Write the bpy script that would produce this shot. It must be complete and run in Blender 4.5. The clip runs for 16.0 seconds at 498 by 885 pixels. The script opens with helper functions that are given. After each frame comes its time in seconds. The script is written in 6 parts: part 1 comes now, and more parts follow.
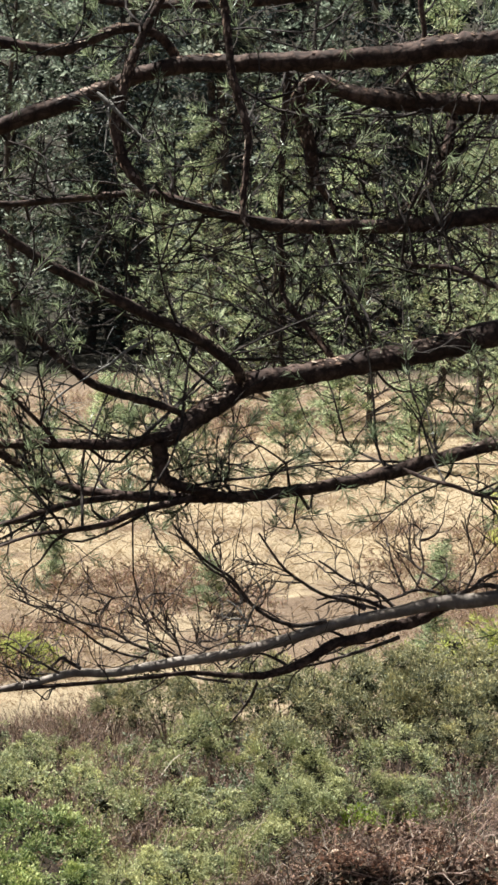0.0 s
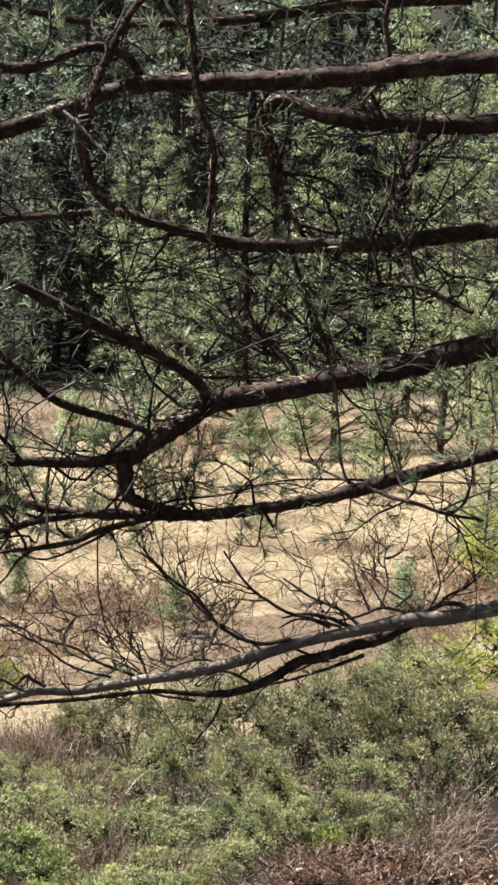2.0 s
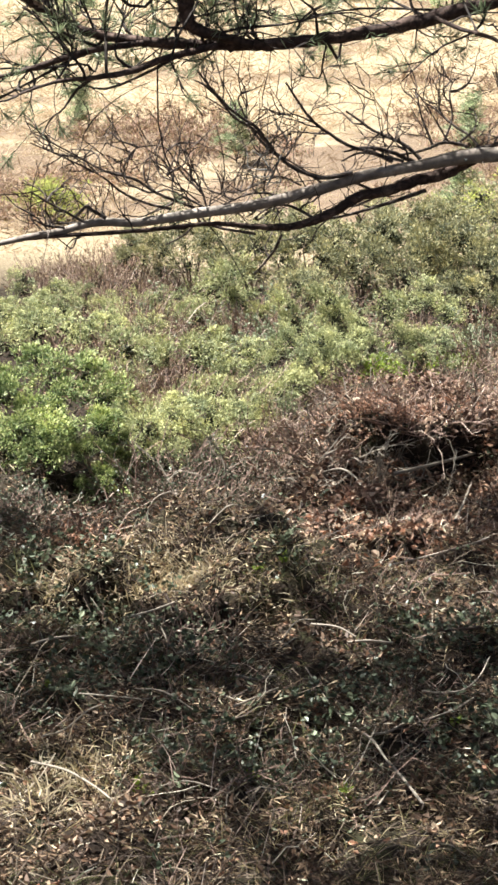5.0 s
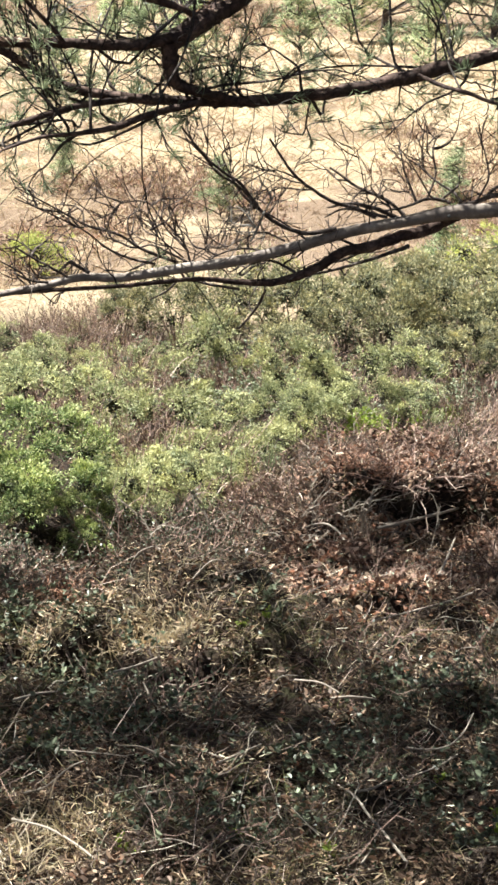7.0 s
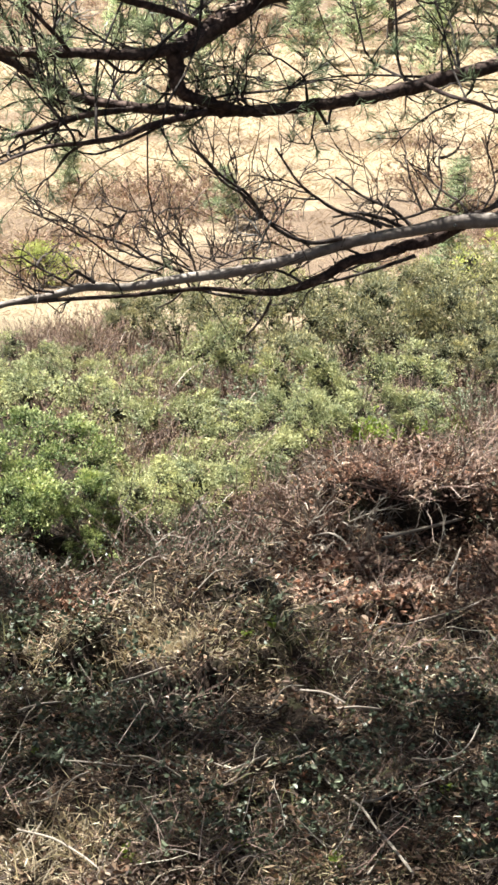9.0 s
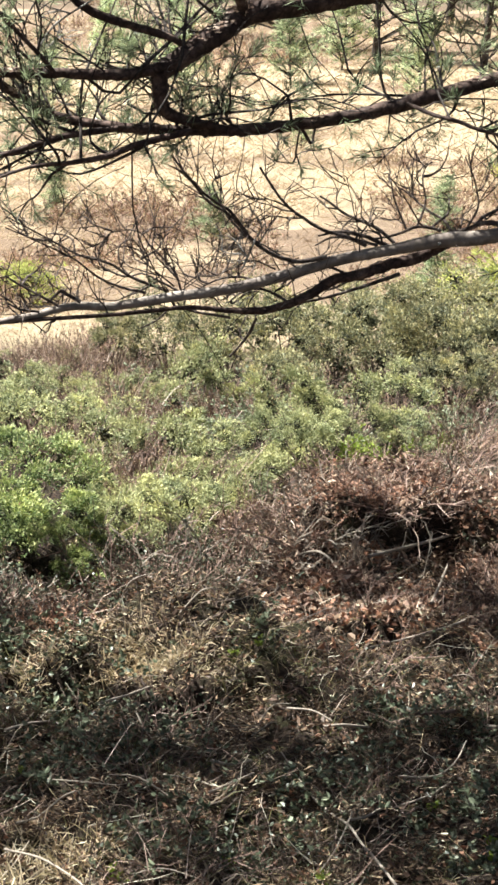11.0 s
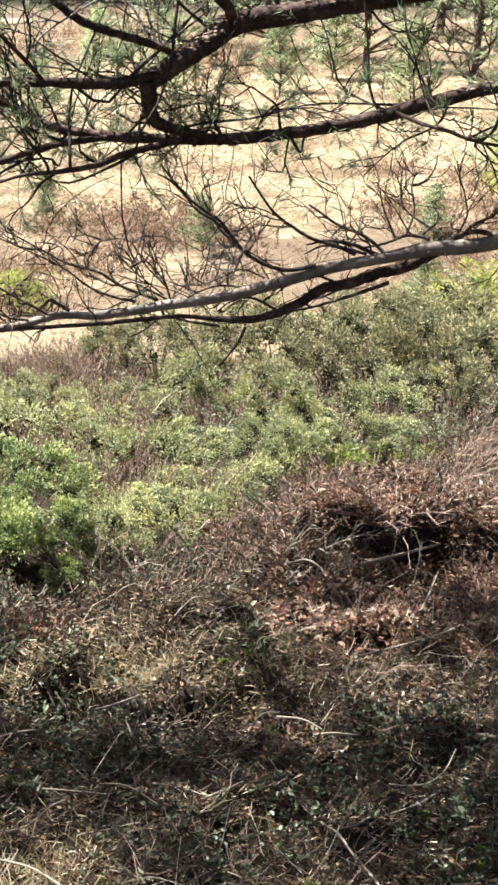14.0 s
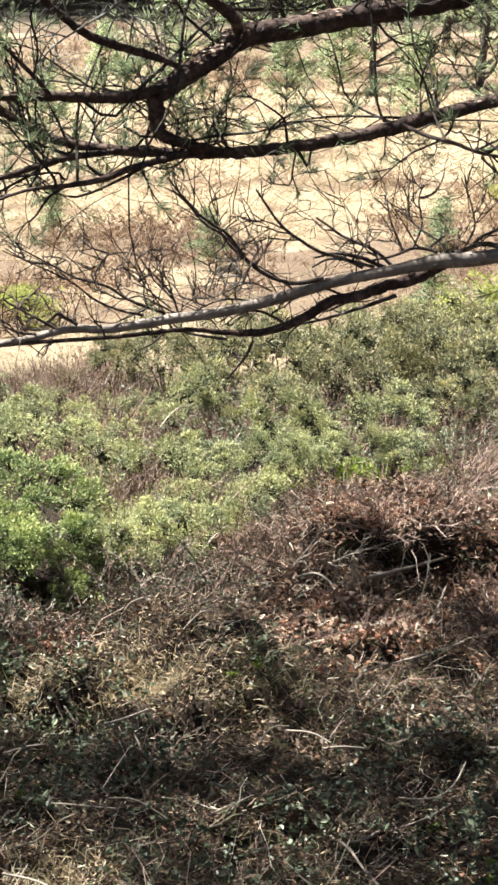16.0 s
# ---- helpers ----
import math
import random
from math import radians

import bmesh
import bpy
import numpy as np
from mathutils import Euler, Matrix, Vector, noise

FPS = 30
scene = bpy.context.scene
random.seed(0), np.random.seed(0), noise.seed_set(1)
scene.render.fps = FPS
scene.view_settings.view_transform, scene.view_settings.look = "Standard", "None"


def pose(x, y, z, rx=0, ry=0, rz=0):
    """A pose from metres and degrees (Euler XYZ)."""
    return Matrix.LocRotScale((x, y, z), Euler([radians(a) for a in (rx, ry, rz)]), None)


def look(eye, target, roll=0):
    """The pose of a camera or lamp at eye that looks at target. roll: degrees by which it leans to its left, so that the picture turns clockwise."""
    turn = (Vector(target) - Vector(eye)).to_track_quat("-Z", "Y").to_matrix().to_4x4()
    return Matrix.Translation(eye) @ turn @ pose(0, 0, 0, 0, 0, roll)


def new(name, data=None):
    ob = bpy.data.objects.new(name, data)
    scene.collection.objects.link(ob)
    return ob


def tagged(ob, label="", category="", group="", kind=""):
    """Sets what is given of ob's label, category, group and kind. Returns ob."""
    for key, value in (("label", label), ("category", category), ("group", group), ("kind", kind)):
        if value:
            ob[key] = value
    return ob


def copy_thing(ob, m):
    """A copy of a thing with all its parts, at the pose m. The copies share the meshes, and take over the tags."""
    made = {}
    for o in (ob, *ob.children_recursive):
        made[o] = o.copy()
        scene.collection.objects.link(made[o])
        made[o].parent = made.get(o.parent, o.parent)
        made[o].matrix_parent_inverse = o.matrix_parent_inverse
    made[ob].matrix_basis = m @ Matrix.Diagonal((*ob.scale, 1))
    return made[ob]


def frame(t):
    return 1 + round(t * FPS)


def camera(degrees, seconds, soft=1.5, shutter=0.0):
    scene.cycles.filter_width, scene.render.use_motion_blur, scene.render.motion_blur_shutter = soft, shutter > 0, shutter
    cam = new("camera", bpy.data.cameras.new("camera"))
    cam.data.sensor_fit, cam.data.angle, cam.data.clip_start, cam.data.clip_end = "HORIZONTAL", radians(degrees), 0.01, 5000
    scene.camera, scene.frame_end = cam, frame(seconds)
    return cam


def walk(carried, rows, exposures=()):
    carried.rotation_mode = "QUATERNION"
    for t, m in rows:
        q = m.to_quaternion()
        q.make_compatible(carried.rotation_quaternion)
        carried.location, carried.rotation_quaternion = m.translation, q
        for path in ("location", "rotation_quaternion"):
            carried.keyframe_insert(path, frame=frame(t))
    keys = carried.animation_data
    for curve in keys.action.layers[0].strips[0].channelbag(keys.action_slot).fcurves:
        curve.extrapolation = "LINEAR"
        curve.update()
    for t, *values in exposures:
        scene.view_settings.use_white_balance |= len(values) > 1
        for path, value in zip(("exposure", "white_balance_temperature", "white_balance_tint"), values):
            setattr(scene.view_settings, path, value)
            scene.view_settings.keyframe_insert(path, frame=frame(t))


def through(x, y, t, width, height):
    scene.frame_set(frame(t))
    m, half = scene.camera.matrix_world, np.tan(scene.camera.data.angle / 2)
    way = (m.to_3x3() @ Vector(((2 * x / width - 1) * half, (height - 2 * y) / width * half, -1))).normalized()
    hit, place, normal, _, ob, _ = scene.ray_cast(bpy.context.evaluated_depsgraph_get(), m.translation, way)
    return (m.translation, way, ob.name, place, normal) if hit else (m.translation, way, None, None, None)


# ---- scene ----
cam = camera(14.25, 16.0, 2.8)
PATH = [
    (0, (-0.0000, -0.0000, 1.6000), (0.0000, 5.9729, 1.0301), 0.00),
    (0.5, (-0.0011, -0.0112, 1.6025), (0.0198, 5.9654, 1.0739), 0.08),
    (1, (-0.0012, -0.0127, 1.6002), (0.0372, 5.9669, 1.1070), 0.23),
    (1.5, (-0.0002, -0.0131, 1.6017), (0.0717, 5.9673, 1.1225), 0.17),
    (2, (-0.0016, -0.0064, 1.5994), (0.1056, 5.9706, 1.0854), 0.17),
    (2.5, (-0.0031, 0.0014, 1.5972), (0.1031, 5.9567, 0.8738), 0.51),
    (3, (-0.0052, 0.0253, 1.5878), (0.0365, 5.8683, 0.2250), 1.04),
    (3.5, (-0.0120, 0.0134, 1.5855), (-0.0516, 5.7417, -0.1992), 0.96),
    (3.7, (-0.0126, 0.0085, 1.5876), (-0.0928, 5.7148, -0.2649), 0.85),
    (5.8, (0.0093, 0.0208, 1.6086), (-0.0448, 5.7135, -0.2861), 0.44),
    (6, (0.0074, 0.0229, 1.6073), (-0.0234, 5.7359, -0.2261), 0.65),
    (6.5, (0.0048, 0.0225, 1.6067), (-0.0126, 5.7595, -0.1502), 0.85),
    (7, (0.0024, 0.0219, 1.6076), (-0.0185, 5.7641, -0.1322), 0.84),
    (7.5, (0.0024, 0.0259, 1.6068), (-0.0273, 5.7695, -0.1281), 0.80),
    (8, (0.0030, 0.0240, 1.6075), (-0.0340, 5.7686, -0.1239), 0.75),
    (8.5, (0.0026, 0.0265, 1.6055), (-0.0390, 5.7739, -0.1167), 0.76),
    (9, (0.0003, 0.0296, 1.6071), (-0.0360, 5.7795, -0.1067), 0.80),
    (9.5, (0.0026, 0.0282, 1.6081), (-0.0254, 5.7849, -0.0827), 0.64),
    (10, (0.0057, 0.0197, 1.6084), (-0.0040, 5.7864, -0.0485), 0.63),
    (12.5, (0.0062, 0.0230, 1.6081), (0.0122, 5.7870, -0.0583), 0.68),
    (13, (0.0055, 0.0221, 1.6062), (0.0199, 5.7856, -0.0619), 0.68),
    (13.5, (0.0082, 0.0193, 1.6089), (0.0306, 5.7869, -0.0447), 0.64),
    (14, (0.0104, 0.0181, 1.6092), (0.0367, 5.7913, -0.0245), 0.70),
    (14.5, (0.0089, 0.0171, 1.6086), (0.0285, 5.7926, -0.0174), 0.82),
    (15, (0.0082, 0.0182, 1.6082), (0.0141, 5.7952, -0.0126), 0.75),
    (15.5, (0.0073, 0.0176, 1.6080), (0.0068, 5.7985, 0.0011), 0.59),
    (16, (0.0079, 0.0211, 1.6070), (0.0121, 5.8055, 0.0131), 0.43),
]
walk(cam, [(t, look(eye, target, roll)) for t, eye, target, roll in PATH],
     [(0.0, 1.12, 6220, 6), (2.4, 1.13, 6220, 6), (3.4, 1.50, 6220, 6), (6.0, 1.77, 6220, 6), (9.0, 1.74, 6220, 6), (16.0, 1.74, 6220, 6)])

# ---- light: high sun from the left in a clear spring sky ----
SUN = Vector((-0.44, 0.15, 0.885)).normalized()
world = bpy.data.worlds.new("sky")
scene.world = world
world.use_nodes = True
sky = world.node_tree.nodes.new("ShaderNodeTexSky")
sky.sky_type, sky.sun_disc = "NISHITA", False
sky.dust_density, sky.ozone_density, sky.air_density = 4.0, 0.6, 1.0
sky.sun_elevation = math.asin(SUN.z)
sky.sun_rotation = math.atan2(SUN.x, SUN.y)
back = world.node_tree.nodes["Background"]
back.inputs["Strength"].default_value = 0.0205
world.node_tree.links.new(sky.outputs[0], back.inputs["Color"])
lamp = bpy.data.lights.new("sun", "SUN")
lamp.energy, lamp.angle, lamp.color = 5.0, radians(0.53), (1.0, 0.97, 0.92)
sun = new("sun", lamp)
sun.matrix_world = look(SUN * 60, (0, 0, 0))

# ---- materials ----
def ramp(nodes, stops):
    r = nodes.new("ShaderNodeValToRGB")
    el = r.color_ramp.elements
    while len(el) < len(stops):
        el.new(0.5)
    for e, (p, c) in zip(el, stops):
        e.position, e.color = p, (*c, 1)
    return r


def noise_node(nodes, links, coord, scale, detail=4.0, rough=0.6):
    n = nodes.new("ShaderNodeTexNoise")
    n.inputs["Scale"].default_value, n.inputs["Detail"].default_value = scale, detail
    n.inputs["Roughness"].default_value = rough
    links.new(coord, n.inputs["Vector"])
    return n


def blank(name):
    m = bpy.data.materials.new(name)
    m.use_nodes = True
    nodes, links = m.node_tree.nodes, m.node_tree.links
    return m, nodes, links, nodes["Principled BSDF"], nodes["Material Output"]


def mixed(nodes, links, kind, fac, a, b):
    n = nodes.new("ShaderNodeMix")
    n.data_type, n.blend_type = "RGBA", kind
    for value, slot in ((fac, n.inputs[0]), (a, n.inputs[6]), (b, n.inputs[7])):
        if isinstance(value, (int, float)):
            slot.default_value = value
        elif isinstance(value, tuple):
            slot.default_value = (*value, 1)
        else:
            links.new(value, slot)
    return n.outputs[2]


def leaf_mat(name, stops, through=0.35, rough=0.5, patch=1.5, patch_cols=((0.75, 0.75, 0.7), (1.15, 1.1, 1.0))):
    """Foliage: colour by piece, random lighter and darker patches, light let through."""
    m, nodes, links, b, out = blank(name)
    geo = nodes.new("ShaderNodeNewGeometry")
    info = nodes.new("ShaderNodeObjectInfo")
    col = ramp(nodes, stops)
    links.new(geo.outputs["Random Per Island"], col.inputs[0])
    n = noise_node(nodes, links, geo.outputs["Position"], patch, 3)
    tint = ramp(nodes, [(0.35, patch_cols[0]), (0.65, patch_cols[1])])
    links.new(n.outputs[0], tint.inputs[0])
    c = mixed(nodes, links, "MULTIPLY", 1.0, col.outputs[0], tint.outputs[0])
    hue = nodes.new("ShaderNodeHueSaturation")
    mr = nodes.new("ShaderNodeMapRange")
    mr.inputs["To Min"].default_value, mr.inputs["To Max"].default_value = 0.82, 1.18
    links.new(info.outputs["Random"], mr.inputs["Value"])
    links.new(mr.outputs[0], hue.inputs["Value"])
    links.new(c, hue.inputs["Color"])
    links.new(hue.outputs[0], b.inputs["Base Color"])
    b.inputs["Roughness"].default_value = rough
    b.inputs["Specular IOR Level"].default_value = 0.35
    tr = nodes.new("ShaderNodeBsdfTranslucent")
    links.new(hue.outputs[0], tr.inputs["Color"])
    mix = nodes.new("ShaderNodeMixShader")
    mix.inputs[0].default_value = through
    links.new(b.outputs[0], mix.inputs[1])
    links.new(tr.outputs[0], mix.inputs[2])
    links.new(mix.outputs[0], out.inputs["Surface"])
    return m


def bark_mat(name, stops, scale=22.0, bump=0.6, dist=0.006, lichen=None, rough=0.85, cracks=0.7):
    m, nodes, links, b, out = blank(name)
    co = nodes.new("ShaderNodeTexCoord")
    n1 = noise_node(nodes, links, co.outputs["Object"], scale, 6, 0.65)
    n2 = noise_node(nodes, links, co.outputs["Object"], scale * 5.3, 4, 0.6)
    v = nodes.new("ShaderNodeTexVoronoi")
    v.feature = "DISTANCE_TO_EDGE"
    v.inputs["Scale"].default_value = scale * 1.6
    links.new(co.outputs["Object"], v.inputs["Vector"])
    col = ramp(nodes, stops)
    links.new(n1.outputs[0], col.inputs[0])
    grain = ramp(nodes, [(0.3, (0.6, 0.6, 0.6)), (0.7, (1.2, 1.2, 1.2))])
    links.new(n2.outputs[0], grain.inputs[0])
    c = mixed(nodes, links, "MULTIPLY", 1.0, col.outputs[0], grain.outputs[0])
    crack = ramp(nodes, [(0.0, (0.35, 0.33, 0.3)), (0.12, (1, 1, 1))])
    links.new(v.outputs["Distance"], crack.inputs[0])
    c = mixed(nodes, links, "MULTIPLY", cracks, c, crack.outputs[0])
    if lichen:
        n3 = noise_node(nodes, links, co.outputs["Object"], scale * 0.45, 5, 0.7)
        spots = ramp(nodes, [(0.56, (0, 0, 0)), (0.66, (1, 1, 1))])
        links.new(n3.outputs[0], spots.inputs[0])
        c = mixed(nodes, links, "MIX", spots.outputs[0], c, lichen)
    links.new(c, b.inputs["Base Color"])
    b.inputs["Roughness"].default_value = rough
    add = nodes.new("ShaderNodeMath")
    links.new(n1.outputs[0], add.inputs[0])
    links.new(v.outputs["Distance"], add.inputs[1])
    bp = nodes.new("ShaderNodeBump")
    bp.inputs["Strength"].default_value, bp.inputs["Distance"].default_value = bump, dist
    links.new(add.outputs[0], bp.inputs["Height"])
    links.new(bp.outputs[0], b.inputs["Normal"])
    return m


def stick_mat(name, stops, rough=0.8):
    """Dry stems and sticks: colour by piece, with a fine grain."""
    m, nodes, links, b, out = blank(name)
    geo = nodes.new("ShaderNodeNewGeometry")
    col = ramp(nodes, stops)
    links.new(geo.outputs["Random Per Island"], col.inputs[0])
    n = noise_node(nodes, links, geo.outputs["Position"], 60, 4)
    grain = ramp(nodes, [(0.3, (0.65, 0.65, 0.65)), (0.7, (1.15, 1.15, 1.15))])
    links.new(n.outputs[0], grain.inputs[0])
    c = mixed(nodes, links, "MULTIPLY", 1.0, col.outputs[0], grain.outputs[0])
    links.new(c, b.inputs["Base Color"])
    b.inputs["Roughness"].default_value = rough
    return m


def ground_mat():
    """Dark needle litter on the slope, matted straw on the bog, forest floor darkened for shade behind."""
    m, nodes, links, b, out = blank("ground_cover")
    geo = nodes.new("ShaderNodeNewGeometry")
    p = geo.outputs["Position"]
    sep = nodes.new("ShaderNodeSeparateXYZ")
    links.new(p, sep.inputs[0])
    fine = noise_node(nodes, links, p, 55, 6, 0.7)
    mid = noise_node(nodes, links, p, 7, 5, 0.65)
    broad = noise_node(nodes, links, p, 0.55, 5, 0.6)
    soil = ramp(nodes, [(0.30, (0.012, 0.008, 0.006)), (0.48, (0.030, 0.020, 0.014)), (0.60, (0.062, 0.042, 0.029)), (0.74, (0.12, 0.080, 0.055))])
    links.new(fine.outputs[0], soil.inputs[0])
    moss = ramp(nodes, [(0.3, (0.025, 0.035, 0.012)), (0.7, (0.10, 0.12, 0.04))])
    links.new(fine.outputs[0], moss.inputs[0])
    mossy = ramp(nodes, [(0.50, (0, 0, 0)), (0.70, (0.4, 0.4, 0.4))])
    links.new(mid.outputs[0], mossy.inputs[0])
    near = mixed(nodes, links, "MIX", mossy.outputs[0], soil.outputs[0], moss.outputs[0])
    straw = ramp(nodes, [(0.28, (0.19, 0.13, 0.075)), (0.46, (0.41, 0.315, 0.195)), (0.66, (0.59, 0.48, 0.33))])
    links.new(fine.outputs[0], straw.inputs[0])
    heath = ramp(nodes, [(0.3, (0.12, 0.080, 0.055)), (0.7, (0.31, 0.22, 0.15))])
    links.new(fine.outputs[0], heath.inputs[0])
    patch = ramp(nodes, [(0.50, (0, 0, 0)), (0.62, (0.85, 0.85, 0.85))])
    links.new(broad.outputs[0], patch.inputs[0])
    bands = []
    for low, high in ((15.6, 21.2), (37.0, 60.0)):
        up, down, both = nodes.new("ShaderNodeMapRange"), nodes.new("ShaderNodeMapRange"), nodes.new("ShaderNodeMath")
        up.inputs["From Min"].default_value, up.inputs["From Max"].default_value = low - 0.6, low + 0.6
        down.inputs["From Min"].default_value, down.inputs["From Max"].default_value = high + 0.8, high - 0.8
        both.operation = "MULTIPLY"
        links.new(sep.outputs["Y"], up.inputs["Value"])
        links.new(sep.outputs["Y"], down.inputs["Value"])
        links.new(up.outputs[0], both.inputs[0])
        links.new(down.outputs[0], both.inputs[1])
        bands.append(both)
    band = nodes.new("ShaderNodeMath")
    band.operation = "MAXIMUM"
    links.new(bands[0].outputs[0], band.inputs[0])
    links.new(bands[1].outputs[0], band.inputs[1])
    worn = nodes.new("ShaderNodeMath")
    worn.operation = "MULTIPLY"
    spots = ramp(nodes, [(0.36, (0, 0, 0)), (0.50, (0.95, 0.95, 0.95))])
    links.new(broad.outputs[0], spots.inputs[0])
    links.new(spots.outputs[0], worn.inputs[0])
    links.new(band.outputs[0], worn.inputs[1])
    both = nodes.new("ShaderNodeMath")
    both.operation = "MAXIMUM"
    links.new(worn.outputs[0], both.inputs[0])
    links.new(patch.outputs[0], both.inputs[1])
    bog = mixed(nodes, links, "MIX", both.outputs[0], straw.outputs[0], heath.outputs[0])
    edge = nodes.new("ShaderNodeMath")
    edge.operation = "MULTIPLY_ADD"
    links.new(broad.outputs[0], edge.inputs[0])
    edge.inputs[1].default_value = 4.0
    links.new(sep.outputs["Y"], edge.inputs[2])
    a = nodes.new("ShaderNodeMapRange")
    a.inputs["From Min"].default_value, a.inputs["From Max"].default_value = 15.6, 16.9
    links.new(edge.outputs[0], a.inputs["Value"])
    c = mixed(nodes, links, "MIX", a.outputs[0], near, bog)
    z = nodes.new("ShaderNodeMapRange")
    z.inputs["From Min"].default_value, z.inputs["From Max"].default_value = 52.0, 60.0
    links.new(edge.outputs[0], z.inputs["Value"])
    # near-black brown: shade between the trees is put into the floor's colour
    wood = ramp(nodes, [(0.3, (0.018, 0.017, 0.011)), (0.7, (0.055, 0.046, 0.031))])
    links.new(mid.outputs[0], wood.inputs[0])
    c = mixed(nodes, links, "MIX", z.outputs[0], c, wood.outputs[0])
    links.new(c, b.inputs["Base Color"])
    b.inputs["Roughness"].default_value = 0.95
    b.inputs["Specular IOR Level"].default_value = 0.2
    bp = nodes.new("ShaderNodeBump")
    bp.inputs["Strength"].default_value, bp.inputs["Distance"].default_value = 0.9, 0.03
    links.new(fine.outputs[0], bp.inputs["Height"])
    links.new(bp.outputs[0], b.inputs["Normal"])
    return m


PINE_BARK = bark_mat("pine_bark", [(0.3, (0.031, 0.017, 0.013)), (0.5, (0.085, 0.048, 0.035)), (0.7, (0.231, 0.149, 0.115))])
SUNLIT_SCALE = leaf_mat("sunlit_peeling_bark", [(0, (0.150, 0.094, 0.069)), (0.5, (0.375, 0.250, 0.194)), (1, (0.725, 0.575, 0.488))], 0.1, 0.7, 8)
DEAD_WOOD = bark_mat("weathered_dead_wood", [(0.3, (0.24, 0.185, 0.15)), (0.5, (0.37, 0.30, 0.245)), (0.7, (0.56, 0.48, 0.405))], scale=9, bump=0.25, dist=0.004, rough=0.7, cracks=0.12)
PALE_WOOD = bark_mat("bleached_twig", [(0.3, (0.22, 0.20, 0.17)), (0.7, (0.42, 0.39, 0.35))], scale=30, bump=0.3, dist=0.002)
TWIG = bark_mat("pine_twig_bark", [(0.3, (0.017, 0.012, 0.010)), (0.5, (0.046, 0.032, 0.025)), (0.7, (0.155, 0.121, 0.099))], scale=40, bump=0.5, dist=0.002)
# paler copy of the twig bark: lit edges put into the colour
DEAD_TWIG = bark_mat("dead_twig_bark", [(0.3, (0.040, 0.028, 0.022)), (0.5, (0.105, 0.076, 0.062)), (0.7, (0.34, 0.275, 0.235))], scale=40, bump=0.4, dist=0.002)
FAR_BARK = bark_mat("far_trunk_bark", [(0.3, (0.04, 0.032, 0.028)), (0.6, (0.10, 0.075, 0.06)), (0.8, (0.18, 0.13, 0.10))], scale=6, bump=0.6, dist=0.02)
NEEDLE = leaf_mat("pine_needles", [(0, (0.156, 0.204, 0.121)), (0.6, (0.348, 0.420, 0.247)), (1, (0.696, 0.756, 0.552))], 0.45, 0.32)
FAR_NEEDLE = leaf_mat("far_pine_needles", [(0.0, (0.10, 0.13, 0.10)), (0.6, (0.26, 0.31, 0.25)), (1.0, (0.60, 0.65, 0.54))], 0.5, 0.5, 0.4)
# near black: shade between the forest trees is put into the needle colour
SHADED_NEEDLE = leaf_mat("shaded_spruce_needles", [(0.0, (0.022, 0.034, 0.036)), (0.6, (0.040, 0.055, 0.053)), (1.0, (0.07, 0.085, 0.078))], 0.2, 0.8, 0.4)
YOUNG_NEEDLE = leaf_mat("young_pine_needles", [(0, (0.131, 0.173, 0.099)), (0.6, (0.381, 0.472, 0.273)), (1, (0.840, 0.850, 0.611))], 0.55, 0.5, 0.8)
# needle, tip and patch tones set apart to read as lit tops and shaded gaps
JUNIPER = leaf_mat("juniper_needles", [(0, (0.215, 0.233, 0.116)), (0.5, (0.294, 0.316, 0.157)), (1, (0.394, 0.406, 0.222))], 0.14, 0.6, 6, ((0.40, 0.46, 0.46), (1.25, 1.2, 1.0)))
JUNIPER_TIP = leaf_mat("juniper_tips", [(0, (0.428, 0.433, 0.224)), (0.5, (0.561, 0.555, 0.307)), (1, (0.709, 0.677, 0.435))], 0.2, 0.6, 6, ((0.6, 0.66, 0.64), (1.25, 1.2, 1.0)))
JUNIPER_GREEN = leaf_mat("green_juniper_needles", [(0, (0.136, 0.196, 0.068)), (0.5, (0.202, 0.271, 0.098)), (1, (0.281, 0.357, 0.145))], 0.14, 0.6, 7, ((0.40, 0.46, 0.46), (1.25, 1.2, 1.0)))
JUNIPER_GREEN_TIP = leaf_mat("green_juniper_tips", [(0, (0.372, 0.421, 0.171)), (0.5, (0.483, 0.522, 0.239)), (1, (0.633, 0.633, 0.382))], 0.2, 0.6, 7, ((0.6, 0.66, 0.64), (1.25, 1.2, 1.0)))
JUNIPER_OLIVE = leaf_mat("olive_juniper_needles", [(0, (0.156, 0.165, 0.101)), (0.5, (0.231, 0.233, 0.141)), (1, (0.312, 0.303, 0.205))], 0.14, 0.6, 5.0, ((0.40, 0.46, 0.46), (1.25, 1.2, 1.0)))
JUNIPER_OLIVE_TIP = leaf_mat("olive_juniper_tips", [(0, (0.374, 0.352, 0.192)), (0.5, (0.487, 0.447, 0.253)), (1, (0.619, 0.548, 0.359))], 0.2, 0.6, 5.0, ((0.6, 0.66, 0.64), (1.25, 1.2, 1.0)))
# dark filling for the lobes: the shade inside the bushes, put into colour
INNER_SHADE = leaf_mat("inner_shade_needles", [(0, (0.027, 0.032, 0.014)), (1, (0.059, 0.060, 0.029))], 0.0, 0.8, 30, ((0.4, 0.4, 0.4), (1.4, 1.3, 1.2)))
SEDGE = leaf_mat("sedge_blades", [(0.0, (0.045, 0.048, 0.020)), (0.5, (0.11, 0.115, 0.048)), (0.9, (0.20, 0.19, 0.085)), (1.0, (0.42, 0.36, 0.20))], 0.3, 0.5, 4)
